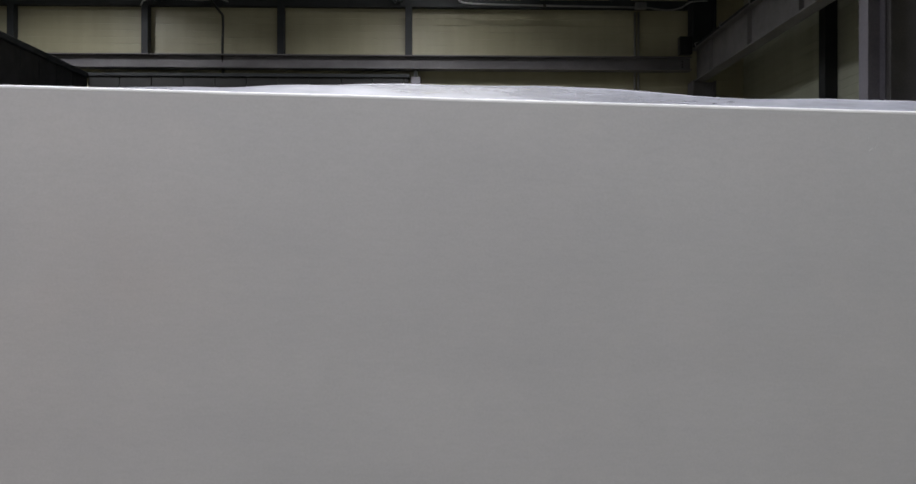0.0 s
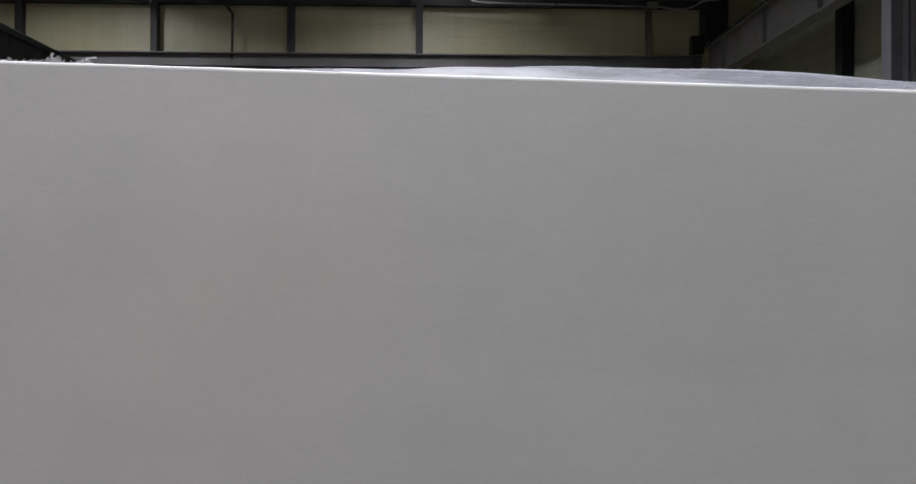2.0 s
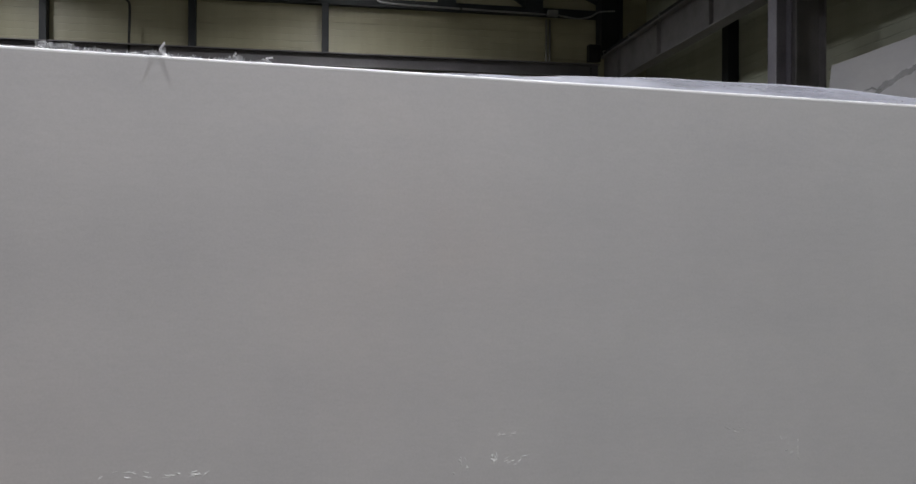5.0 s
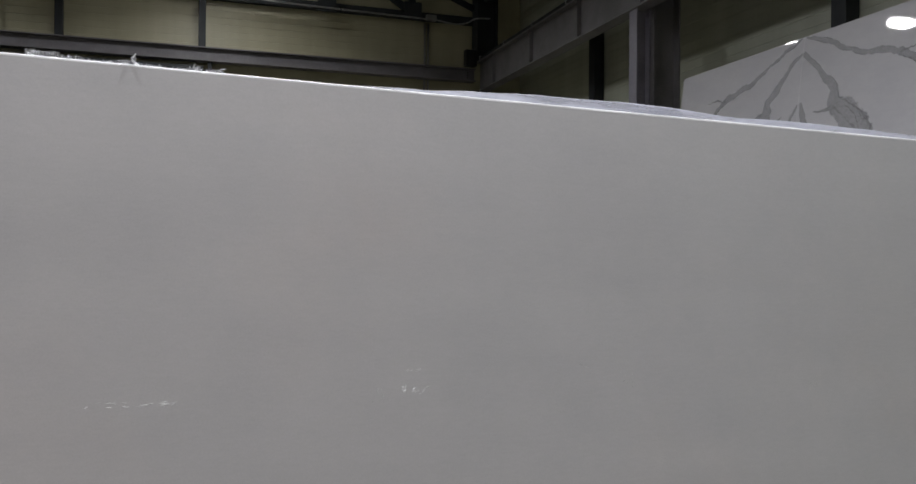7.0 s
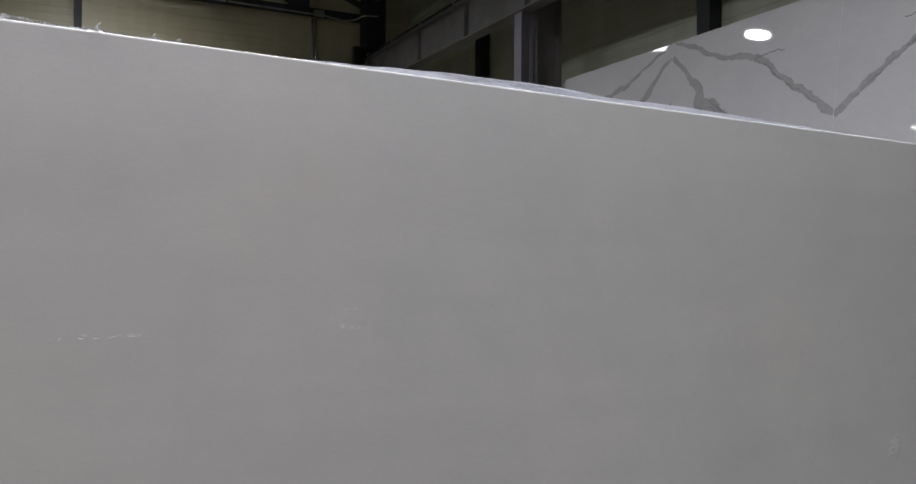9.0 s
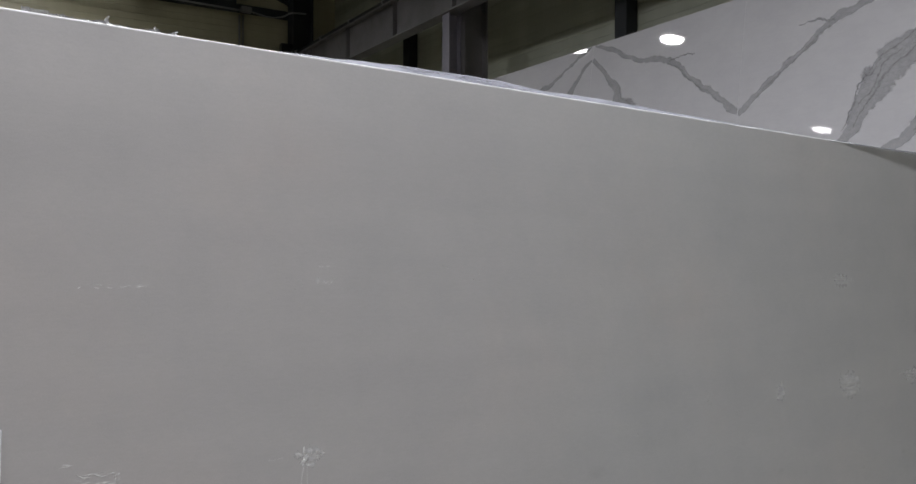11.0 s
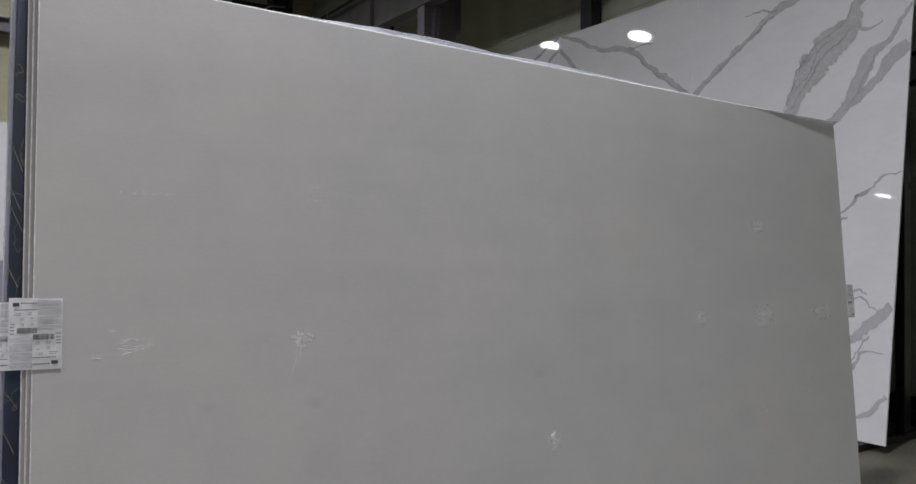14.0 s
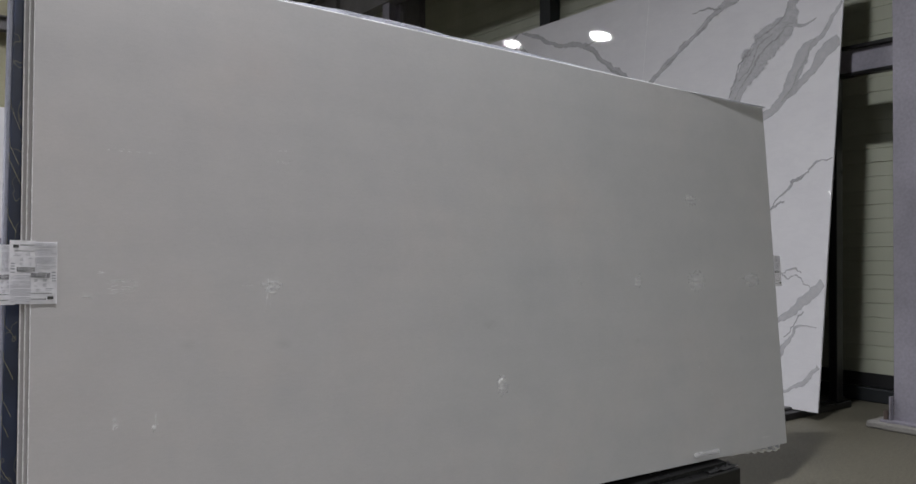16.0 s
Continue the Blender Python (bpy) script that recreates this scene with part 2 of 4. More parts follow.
def prism(profile, a, b, axis, bm=None):
    """A closed outline, given in the two axes after `axis`, drawn out from a to b along it."""
    own = bm if bm is not None else bmesh.new()
    rings = []
    for d in (a, b):
        ring = []
        for p, q in profile:
            co = [0, 0, 0]
            co[axis], co[(axis + 1) % 3], co[(axis + 2) % 3] = d, p, q
            ring.append(own.verts.new(co))
        rings.append(ring)
    n = len(profile)
    for i in range(n):
        own.faces.new((rings[0][i], rings[0][(i + 1) % n], rings[1][(i + 1) % n], rings[1][i]))
    own.faces.new(rings[0][::-1])
    own.faces.new(rings[1])
    return own


def h_profile(p0, p1, q0, q1, web, flange):
    """An H outline: flanges lie at q0 and q1 and run from p0 to p1."""
    m = (p0 + p1) / 2
    w = web / 2
    return [(p0, q0), (p1, q0), (p1, q0 + flange), (m + w, q0 + flange), (m + w, q1 - flange), (p1, q1 - flange), (p1, q1), (p0, q1), (p0, q1 - flange), (m - w, q1 - flange), (m - w, q0 + flange), (p0, q0 + flange)]


def swap(profile):
    return [(q, p) for p, q in profile]


def tube(points, radius, sides=8):
    """A round pipe or cable along a line of places."""
    bm = bmesh.new()
    pts = [Vector(p) for p in points]
    rings = []
    for i, p in enumerate(pts):
        d = (pts[min(i + 1, len(pts) - 1)] - pts[max(i - 1, 0)]).normalized()
        u = d.cross(Vector((0.31, 0.87, 0.4))).normalized()
        w = d.cross(u)
        rings.append([bm.verts.new(p + radius * (math.cos(2 * math.pi * k / sides) * u + math.sin(2 * math.pi * k / sides) * w)) for k in range(sides)])
    for a, b in zip(rings, rings[1:]):
        for k in range(sides):
            bm.faces.new((a[k], a[(k + 1) % sides], b[(k + 1) % sides], b[k]))
    bm.faces.new(rings[0][::-1])
    bm.faces.new(rings[-1])
    return bm


def smooth_line(points, steps=8):
    """A rounded line through the places given."""
    pts = [Vector(p) for p in points]
    pts = [2 * pts[0] - pts[1]] + pts + [2 * pts[-1] - pts[-2]]
    out = []
    for i in range(1, len(pts) - 2):
        a, b, c, d = pts[i - 1:i + 3]
        for k in range(steps):
            s = k / steps
            out.append(0.5 * (2 * b + (c - a) * s + (2 * a - 5 * b + 4 * c - d) * s * s + (3 * b - a - 3 * c + d) * s ** 3))
    return out + [pts[-2]]


def ribbed(length, height, pitch=0.1, groove=0.008, depth=0.004, thick=0.06):
    """A wall sheet standing on x, facing -y, with level grooves."""
    prof = [(0.0, 0.0)]
    z = 0.0
    while z < height - 1e-6:
        z1 = min(z + pitch, height)
        if z1 - z > groove * 2:
            prof += [(0.0, z1 - groove), (depth, z1 - groove * 0.75), (depth, z1 - groove * 0.25)]
        prof.append((0.0, z1))
        z = z1
    prof += [(thick, height), (thick, 0.0)]
    return prism(prof, 0.0, length, 0)


# ---- hall ----
X_WALL, Y_BACK, X_LEFT, Y_FRONT, Z_CEIL = 2.28, 11.1, -20.0, -12.0, 7.4
link("floor", box((X_LEFT, Y_FRONT, -0.2), (X_WALL + 0.1, Y_BACK + 0.1, 0.0)), M_FLOOR)
tagged(bpy.data.objects["floor"], "greenish-brown sanded hall floor coating", "floor", kind="structure")
tagged(link("wall_north", ribbed(X_WALL - X_LEFT, Z_CEIL), M_WALL, m=pose(X_LEFT, Y_BACK, 0)), "cream-green ribbed sheet steel wall", "wall", kind="structure")
tagged(link("wall_east", ribbed(Y_BACK - Y_FRONT, Z_CEIL), M_WALL_SIDE, m=pose(X_WALL, Y_BACK, 0, 0, 0, -90)), "cream-green ribbed sheet steel wall beside the columns", "wall", kind="structure")
tagged(link("wall_south", ribbed(X_WALL - X_LEFT, Z_CEIL, 0.4), M_WALL, m=pose(X_WALL, Y_FRONT, 0, 0, 0, 180)), "cream-green sheet steel wall", "wall", kind="structure")
tagged(link("wall_west", ribbed(Y_BACK - Y_FRONT, Z_CEIL, 0.4), M_WALL, m=pose(X_LEFT, Y_FRONT, 0, 0, 0, 90)), "cream-green sheet steel wall", "wall", kind="structure")
tagged(link("ceiling", box((X_LEFT, Y_FRONT, Z_CEIL), (X_WALL + 0.1, Y_BACK + 0.1, Z_CEIL + 0.1)), M_CEIL), "dark sheet steel hall ceiling", "ceiling", kind="structure")
tagged(link("baseboard", box((X_WALL - 0.05, Y_FRONT, 0.0), (X_WALL - 0.003, Y_BACK - 0.06, 0.10), 0.01), M_DARK), "dark steel sill along the wall foot", "baseboard", kind="structure")
tagged(link("trim", box((X_WALL - 0.02, Y_FRONT, 0.104), (X_WALL - 0.003, Y_BACK - 0.06, 0.20), 0.004), M_CLAD), "charcoal skirting sheet above the sill", "trim", kind="structure")


def stud(name, lo, hi, label, group):
    t = thing(name, label, "stud", group)
    part("post", box(lo, hi, 0.004), M_DARK, t)
    return t


for sx in (-8.56, -6.605, -4.62, -2.74):
    stud("wall_stud", (sx - 0.05, 10.95, 4.40), (sx + 0.05, 11.08, 5.13), "blue-black steel stud on the ribbed wall", "back wall studs")
for sy in (8.20, 3.945):
    stud("wall_stud", (2.13, sy, 0.27), (2.27, sy + 0.16, Z_CEIL), "blue-black steel stud on the ribbed wall", "side wall studs")

# level beam along the back wall
beam = thing("steel_beam", "grey painted steel beam along the back wall", "beam")
part("beam", prism(h_profile(10.84, 11.02, 4.195, 4.395, 0.01, 0.014), -12.0, 1.42, 0), M_BEAM, beam)
for dz in (0.06, 0.1, 0.14):
    part("bolt", tube([(1.30, 10.90, 4.195 + dz), (1.30, 10.918, 4.195 + dz)], 0.012, 6), M_DARK, beam)

# crane runway beam along the side wall
runway = thing("runway_beam", "grey painted crane runway beam with rail clips", "beam")
part("beam", prism(swap(h_profile(1.45, 1.62, 4.03, 4.52, 0.012, 0.018)), Y_FRONT + 0.1, 10.95, 1), M_RUNWAY, runway)
for k in range(9):
    y = 10.25 - 1.42 * k
    bm = box((1.475, y - 0.004, 4.052), (1.529, y + 0.004, 4.498))
    part("stiffener", bm, M_RUNWAY, runway)
for k in range(20):
    y = 10.75 - 1.03 * k
    part("rail_clip", tube([(1.45, y, 4.525), (1.43, y - 0.02, 4.56), (1.46, y - 0.04, 4.575)], 0.008, 6), M_PIPE, runway)
part("rail", box((1.50, Y_FRONT + 0.1, 4.523), (1.56, 10.9, 4.60), 0.006), M_DARK, runway)


def column(y, label):
    t = thing("column", label, "column", "columns along the side wall")
    part("footing", box((1.40, y - 0.40, 0.0), (2.05, y + 0.135, 0.045), 0.012), M_CONCRETE, t)
    prof = [(q, p) for p, q in h_profile(y - 0.15, y, 1.47, 1.625, 0.009, 0.012)]
    part("crane_post", prism(prof, 0.06, 4.02, 2), M_STEEL, t)
    prof = [(q, p) for p, q in h_profile(y - 0.20, y, 1.64, 1.955, 0.01, 0.016)]
    part("main_post", prism(prof, 0.06, Z_CEIL, 2), M_RUNWAY, t)
    part("base_plate", box((1.42, y - 0.36, 0.045), (2.02, y + 0.06, 0.06), 0.003), M_STEEL, t)
    part("gusset", box((1.43, y + 0.002, 0.06), (1.47, y + 0.012, 0.20), 0.002), M_STEEL, t)
    part("bracket", box((1.628, y - 0.15, 3.93), (1.70, y - 0.02, 4.02), 0.005), M_STEEL, t)
    for dx, dy in ((1.445, 0.035), (1.445, -0.33), (1.99, 0.035)):
        part("anchor_bolt", tube([(dx, y + dy, 0.05), (dx, y + dy, 0.115)], 0.014, 8), M_BOLT, t)
    return t


for cy in (0.21, 6.19, -5.8):
    column(cy, "lavender-grey steel column on a pale concrete footing")

# corner column, junction box, conduit and cables on the back wall
corner = thing("corner_column", "blue-black steel corner column beside the crane beam", "column")
part("post", prism([(q, p) for p, q in h_profile(10.72, 10.98, 1.40, 1.74, 0.012, 0.016)], 4.53, Z_CEIL, 2), M_DARK, corner)
part("lower_post", prism([(q, p) for p, q in h_profile(10.72, 10.98, 1.40, 1.74, 0.012, 0.016)], 0.0, 4.02, 2), M_BEAM, corner)
jb = thing("control_box", "black control box beside the corner column", "box")
part("case", box((1.20, 10.70, 4.40), (1.39, 10.82, 4.66), 0.012), M_BLACK, jb)
part("plate", box((1.26, 10.694, 4.43), (1.33, 10.70, 4.52), 0.002), M_CLAD, jb)

# roof truss along the back wall
truss = thing("roof_truss", "blue-black lattice roof truss at the back wall", "truss")
part("lower_chord", box((-12.0, 10.985, 5.135), (1.45, 11.085, 5.255), 0.006), M_DARK, truss)
part("upper_chord", box((-12.0, 10.86, 6.55), (1.45, 10.98, 6.68), 0.006), M_DARK, truss)
for k, (x0, x1) in enumerate([(0.38, -0.75), (0.38, 1.45), (-2.9, -1.9), (-2.9, -3.9), (-6.4, -5.4), (-6.4, -7.4)]):
    z1 = 5.95 if k < 2 else 6.55
    bm = prism([(10.89, -0.05), (10.95, -0.05), (10.95, 0.05), (10.89, 0.05)], 0.0, math.hypot(x1 - x0, z1 - 5.2) + (0.8 if k == 0 else 0), 0)
    if k == 1:
        bm.free()
        bm = tube([(0.45, 10.92, 5.75), (1.45, 10.92, 5.35)], 0.05, 4)
        part("brace", bm, M_DARK, truss)
        continue
    part("brace", bm, M_DARK, truss, m=pose(x0, 0, 5.2, 0, -math.degrees(math.atan2(z1 - 5.2, x1 - x0)), 0))
for x in (0.38, -0.96, -2.9, -4.62, -6.4):
    part("upright", box((x - 0.05, 10.88, 5.22), (x + 0.05, 10.96, 6.55), 0.004), M_DARK, truss)
for x in (0.38, -0.96):
    part("gusset", prism([(10.85, 5.08), (10.858, 5.08), (10.858, 5.36), (10.85, 5.36)], x - 0.14, x + 0.14, 0), M_DARK, truss)
side_truss = thing("side_truss", "blue-black lattice girder above the side wall", "truss")
part("lower_chord", box((1.50, -11.8, 5.42), (1.62, 10.7, 5.52), 0.005), M_DARK, side_truss)
part("upper_chord", box((1.50, -11.8, 6.5), (1.62, 10.7, 6.6), 0.005), M_DARK, side_truss)
for k in range(18):
    y = 10.5 - k * 0.6
    z0, z1 = (5.5, 6.5) if k % 2 else (6.5, 5.5)
    part("lattice_bar", tube([(1.56, y, z0), (1.56, y - 0.6, z1)], 0.018, 6), M_DARK, side_truss)

conduit = thing("conduit", "twin zinc cable conduits with a junction box", "pipe")
for dx in (0.0, 0.055):
    part("pipe", tube([(0.63 + dx, 11.06, 0.3), (0.63 + dx, 11.06, 4.4), (0.63 + dx, 11.06, 5.1)], 0.016), M_PIPE, conduit, smooth=True)
part("junction_box", box((0.58, 10.78, 5.08), (0.74, 10.86, 5.17), 0.006), M_PIPE, conduit)
part("pipe", tube(smooth_line([(-2.1, 10.84, 5.40), (-2.0, 10.84, 5.20), (-1.8, 10.84, 5.15), (-1.0, 10.84, 5.13), (0.58, 10.84, 5.11)]), 0.014), M_PIPE, conduit, smooth=True)
part("pipe", tube(smooth_line([(0.74, 10.84, 5.11), (1.05, 10.83, 5.07), (1.25, 10.80, 5.10), (1.36, 10.70, 5.15), (1.6, 10.68, 5.17)]), 0.012), M_PIPE, conduit, smooth=True)
cable = thing("cable", "black cable hanging down the back wall", "cable")
part("cable", tube(smooth_line([(-5.66, 10.84, 5.30), (-5.60, 10.84, 5.16), (-5.49, 10.9, 5.02), (-5.455, 10.93, 4.92), (-5.46, 10.93, 4.40), (-5.46, 11.05, 3.6)]), 0.019), M_CABLE, cable, smooth=True)
for pts in ([(-6.62, 10.83, 5.08), (-6.55, 10.83, 5.17), (-6.3, 10.83, 5.19), (-5.9, 10.83, 5.185), (-5.7, 10.83, 5.22)], [(-5.95, 10.83, 5.18), (-5.7, 10.83, 5.17), (-5.5, 10.83, 5.19), (-5.35, 10.83, 5.15)]):
    c = thing("flexible_conduit", "pale flexible conduit along the truss", "cable", "flexible conduits")
    part("hose", tube(smooth_line(pts), 0.012), M_PIPE, c, smooth=True)

# charcoal clad room in the corner
room = thing("clad_room", "charcoal panel-clad room built against the back wall", "partition")
for k in range(11):
    x0 = -7.40 + k * 0.46
    x1 = min(x0 + 0.452, -2.74)
    if x1 > x0 + 0.05:
        part("panel", box((x0, 10.90, 0.0), (x1, 10.99, 4.07), 0.004), M_CLAD, room)
for k in range(20):
    y1 = 10.89 - k * 0.46
    part("panel", box((-7.50, y1 - 0.452, 0.0), (-7.41, y1, 4.03), 0.004), M_CLAD, room)
part("cap", box((-7.40, 10.87, 4.07), (-2.72, 11.0, 4.12), 0.005), M_DARK, room)
part("cap", box((-7.53, 1.6, 4.03), (-7.38, 10.86, 4.11), 0.005), M_DARK, room)
gp = thing("grey_post", "light grey square post beside the clad room", "post")
part("tube", box((-2.70, 10.86, 0.0), (-2.56, 10.98, 4.08), 0.006), M_STEEL, gp)
part("neck", box((-2.66, 10.89, 4.08), (-2.60, 10.95, 4.19), 0.004), M_DARK, gp)

# girt between the near column and the marble rack
girt = thing("side_girt", "lavender steel girt with dark flanges beside the column", "beam")
part("web", box((1.84, 0.24, 2.262), (1.85, 5.88, 2.418)), M_STEEL, girt)
part("upper_flange", box((1.81, 0.24, 2.418), (1.88, 5.88, 2.443), 0.003), M_BLACK, girt)
part("lower_flange", box((1.81, 0.24, 2.237), (1.88, 5.88, 2.262), 0.003), M_BLACK, girt)


# lamps
def high_bay(x, y):
    t = thing("high_bay_lamp", "round high-bay lamp hanging from the roof, seen or added as fill", "lamp", "high-bay lamps", m=pose(x, y, LAMP_Z))
    bm = bmesh.new()
    bmesh.ops.create_cone(bm, cap_ends=True, segments=28, radius1=0.20, radius2=0.17, depth=0.10, matrix=pose(0, 0, 0.06))
    part("housing", bm, M_HOUSING, t)
    bm = bmesh.new()
    bmesh.ops.create_cone(bm, cap_ends=True, segments=28, radius1=0.185, radius2=0.185, depth=0.006, matrix=pose(0, 0, 0.004))
    part("diffuser", bm, M_GLOW, t)
    part("driver", box((-0.06, -0.06, 0.11), (0.06, 0.06, 0.20), 0.01), M_HOUSING, t)
    part("rod", tube([(0, 0, 0.2), (0, 0, Z_CEIL - LAMP_Z)], 0.012, 6), M_HOUSING, t)


for lx, ly, share in LAMPS:
    high_bay(lx, ly)


# ---- white marble display ----
MARBLE = Matrix.Translation((1.320, 0.604, 0.050)) @ Matrix(((-0.01805, 0.11745, -0.99292, 0), (-0.99984, -0.00212, 0.01793, 0), (0.0, 0.99308, 0.11747, 0), (0, 0, 0, 1)))
PANEL_W, PANEL_H, PANEL_T = 1.69, 3.215, 0.012


def ribbon(points, widths, lift, jag):
    """A thin flat vein lying on a panel and ending at its edges, with its width along it and u, v across it."""
    bm = bmesh.new()
    layer = bm.loops.layers.uv.new("UVMap")
    line = smooth_line([(x, y, 0) for x, y in points], 18)
    n = len(line)
    rows = []
    for i, p in enumerate(line):
        s = i / (n - 1) * (len(widths) - 1)
        k = min(int(s), len(widths) - 2)
        w = widths[k] + (widths[k + 1] - widths[k]) * (s - k)
        w *= 0.95 + (0.35 if w > 0.09 else 0.75) * noise.noise(Vector((p.x * 7, p.y * 7, len(points)))) + (0.12 if w > 0.09 else 0.3) * noise.noise(Vector((p.x * 31, p.y * 31, 1.0)))
        w = max(w, 0.005)
        d = (line[min(i + 1, n - 1)] - line[max(i - 1, 0)]).normalized()
        side = Vector((-d.y, d.x, 0))
        off = side * (0.022 * noise.noise(Vector((p.x * 8, p.y * 8, 3.3))) + 0.008 * noise.noise(Vector((p.x * 30, p.y * 30, 5.1))) + jag * noise.noise(Vector((p.x * 62, p.y * 62, 8.7))))
        w *= 0.48
        row = [p + off + side * w * c for c in (-1, 0, 1)]
        rows.append([bm.verts.new((min(max(q.x, 0.002 - PANEL_W), -0.002), min(max(q.y, 0.002), PANEL_H - 0.002), lift)) for q in row])
    for i in range(n - 1):
        for c in (0, 1):
            f = bm.faces.new((rows[i][c], rows[i][c + 1], rows[i + 1][c + 1], rows[i + 1][c]))
            for loop, (u, v) in zip(f.loops, ((i, c - 1), (i, c), (i + 1, c), (i + 1, c - 1))):
                loop[layer].uv = (u / 18, v)
    return bm


# veins of one panel, by height: along it from its outer edge, height, half widths
HIGH_VEINS = [
    ([(1.69, 2.335), (1.584, 2.416), (1.40, 2.554), (1.26, 2.655), (1.166, 2.72), (1.055, 2.814), (0.925, 2.883), (0.55, 2.975), (0.30, 3.10), (0.02, 3.205)], [0.05, 0.075, 0.075, 0.06, 0.08, 0.07, 0.05, 0.04]),
    ([(1.231, 2.885), (1.093, 2.881), (0.959, 2.867)], [0.012, 0.018, 0.02]),
    ([(1.25, 1.45), (1.0, 1.80), (0.79, 2.12), (0.73, 2.245), (0.665, 2.354), (0.585, 2.463), (0.48, 2.545), (0.39, 2.63), (0.36, 2.74), (0.27, 2.84), (0.134, 2.978), (0.01, 3.085)], [0.07, 0.10, 0.13, 0.20, 0.30, 0.34, 0.31, 0.20, 0.11, 0.08, 0.06, 0.05]),
    ([(0.43, 2.60), (0.376, 2.586), (0.276, 2.574), (0.18, 2.592)], [0.06, 0.04, 0.03, 0.02]),
]
SIDE_VEINS = [
    ([(0.80, 1.70), (0.548, 1.952), (0.42, 2.049), (0.328, 2.186), (0.279, 2.308), (0.246, 2.395), (0.162, 2.449), (0.087, 2.524), (0.036, 2.62), (0.012, 2.673)], [0.06, 0.08, 0.10, 0.13, 0.14, 0.10, 0.06, 0.06, 0.06, 0.04]),
    ([(0.36, 2.08), (0.309, 2.127), (0.219, 2.206), (0.138, 2.301), (0.07, 2.378), (0.012, 2.422)], [0.05, 0.07, 0.09, 0.11, 0.11, 0.10]),
    ([(0.62, 1.16), (0.433, 1.312), (0.381, 1.376), (0.315, 1.43), (0.27, 1.492), (0.179, 1.541), (0.129, 1.595), (0.008, 1.632)], [0.008, 0.012, 0.020, 0.022, 0.026, 0.020, 0.024, 0.010]),
    ([(0.43, 1.315), (0.369, 1.345), (0.327, 1.359)], [0.02, 0.03, 0.02]),
    ([(0.293, 1.488), (0.239, 1.50), (0.194, 1.52)], [0.02, 0.025, 0.02]),
]
LOW_VEINS = [
    ([(0.55, 0.47), (0.32, 0.566), (0.226, 0.605), (0.141, 0.687), (0.077, 0.761), (0.012, 0.815)], [0.05, 0.064, 0.08, 0.10, 0.085, 0.08]),
    ([(0.269, 0.454), (0.191, 0.556), (0.134, 0.625)], [0.010, 0.014, 0.016]),
    ([(0.34, 0.22), (0.284, 0.33), (0.245, 0.405), (0.208, 0.471), (0.186, 0.519), (0.134, 0.53), (0.042, 0.532)], [0.044, 0.05, 0.05, 0.048, 0.034, 0.014, 0.009]),
    ([(0.45, 0.05), (0.253, 0.109), (0.172, 0.147), (0.114, 0.183), (0.063, 0.232), (0.012, 0.285)], [0.030, 0.034, 0.036, 0.042, 0.048, 0.04]),
    ([(0.33, 0.88), (0.29, 0.857), (0.255, 0.835), (0.231, 0.855), (0.18, 0.835), (0.147, 0.804), (0.095, 0.785)], [0.010, 0.014, 0.013, 0.013, 0.012, 0.014, 0.010]),
    ([(0.302, 0.876), (0.26, 0.904), (0.217, 0.90), (0.176, 0.872)], [0.011, 0.016, 0.018, 0.011]),
    ([(1.62, 1.2), (1.45, 1.0), (1.3, 0.7), (1.1, 0.4), (1.05, 0.02)], [0.03, 0.05, 0.05, 0.03]),
]
# dark hairlines that run inside the broad veins
HAIR_VEINS = [
    ([(0.86, 2.10), (0.80, 2.25), (0.755, 2.40), (0.66, 2.51), (0.54, 2.59), (0.43, 2.66), (0.39, 2.76)], [0.006, 0.014, 0.020, 0.016, 0.010, 0.010]),
    ([(0.79, 2.12), (0.70, 2.25), (0.63, 2.37), (0.56, 2.45), (0.45, 2.53), (0.38, 2.60)], [0.008, 0.012, 0.018, 0.014, 0.012]),
    ([(0.76, 2.26), (0.67, 2.36), (0.60, 2.50), (0.50, 2.57)], [0.008, 0.014, 0.012, 0.006]),
    ([(0.77, 2.36), (0.72, 2.46), (0.69, 2.45), (0.62, 2.53)], [0.006, 0.012, 0.012, 0.006]),
    ([(0.40, 2.05), (0.31, 2.17), (0.25, 2.31), (0.19, 2.44), (0.10, 2.52)], [0.006, 0.012, 0.012, 0.010, 0.006]),
    ([(1.55, 2.43), (1.36, 2.57), (1.20, 2.68), (1.08, 2.78), (0.95, 2.85)], [0.006, 0.012, 0.010, 0.012, 0.006]),
]
VEINS = HIGH_VEINS + SIDE_VEINS + LOW_VEINS + HAIR_VEINS

PALE = (4, 5, 9, 11, 12)


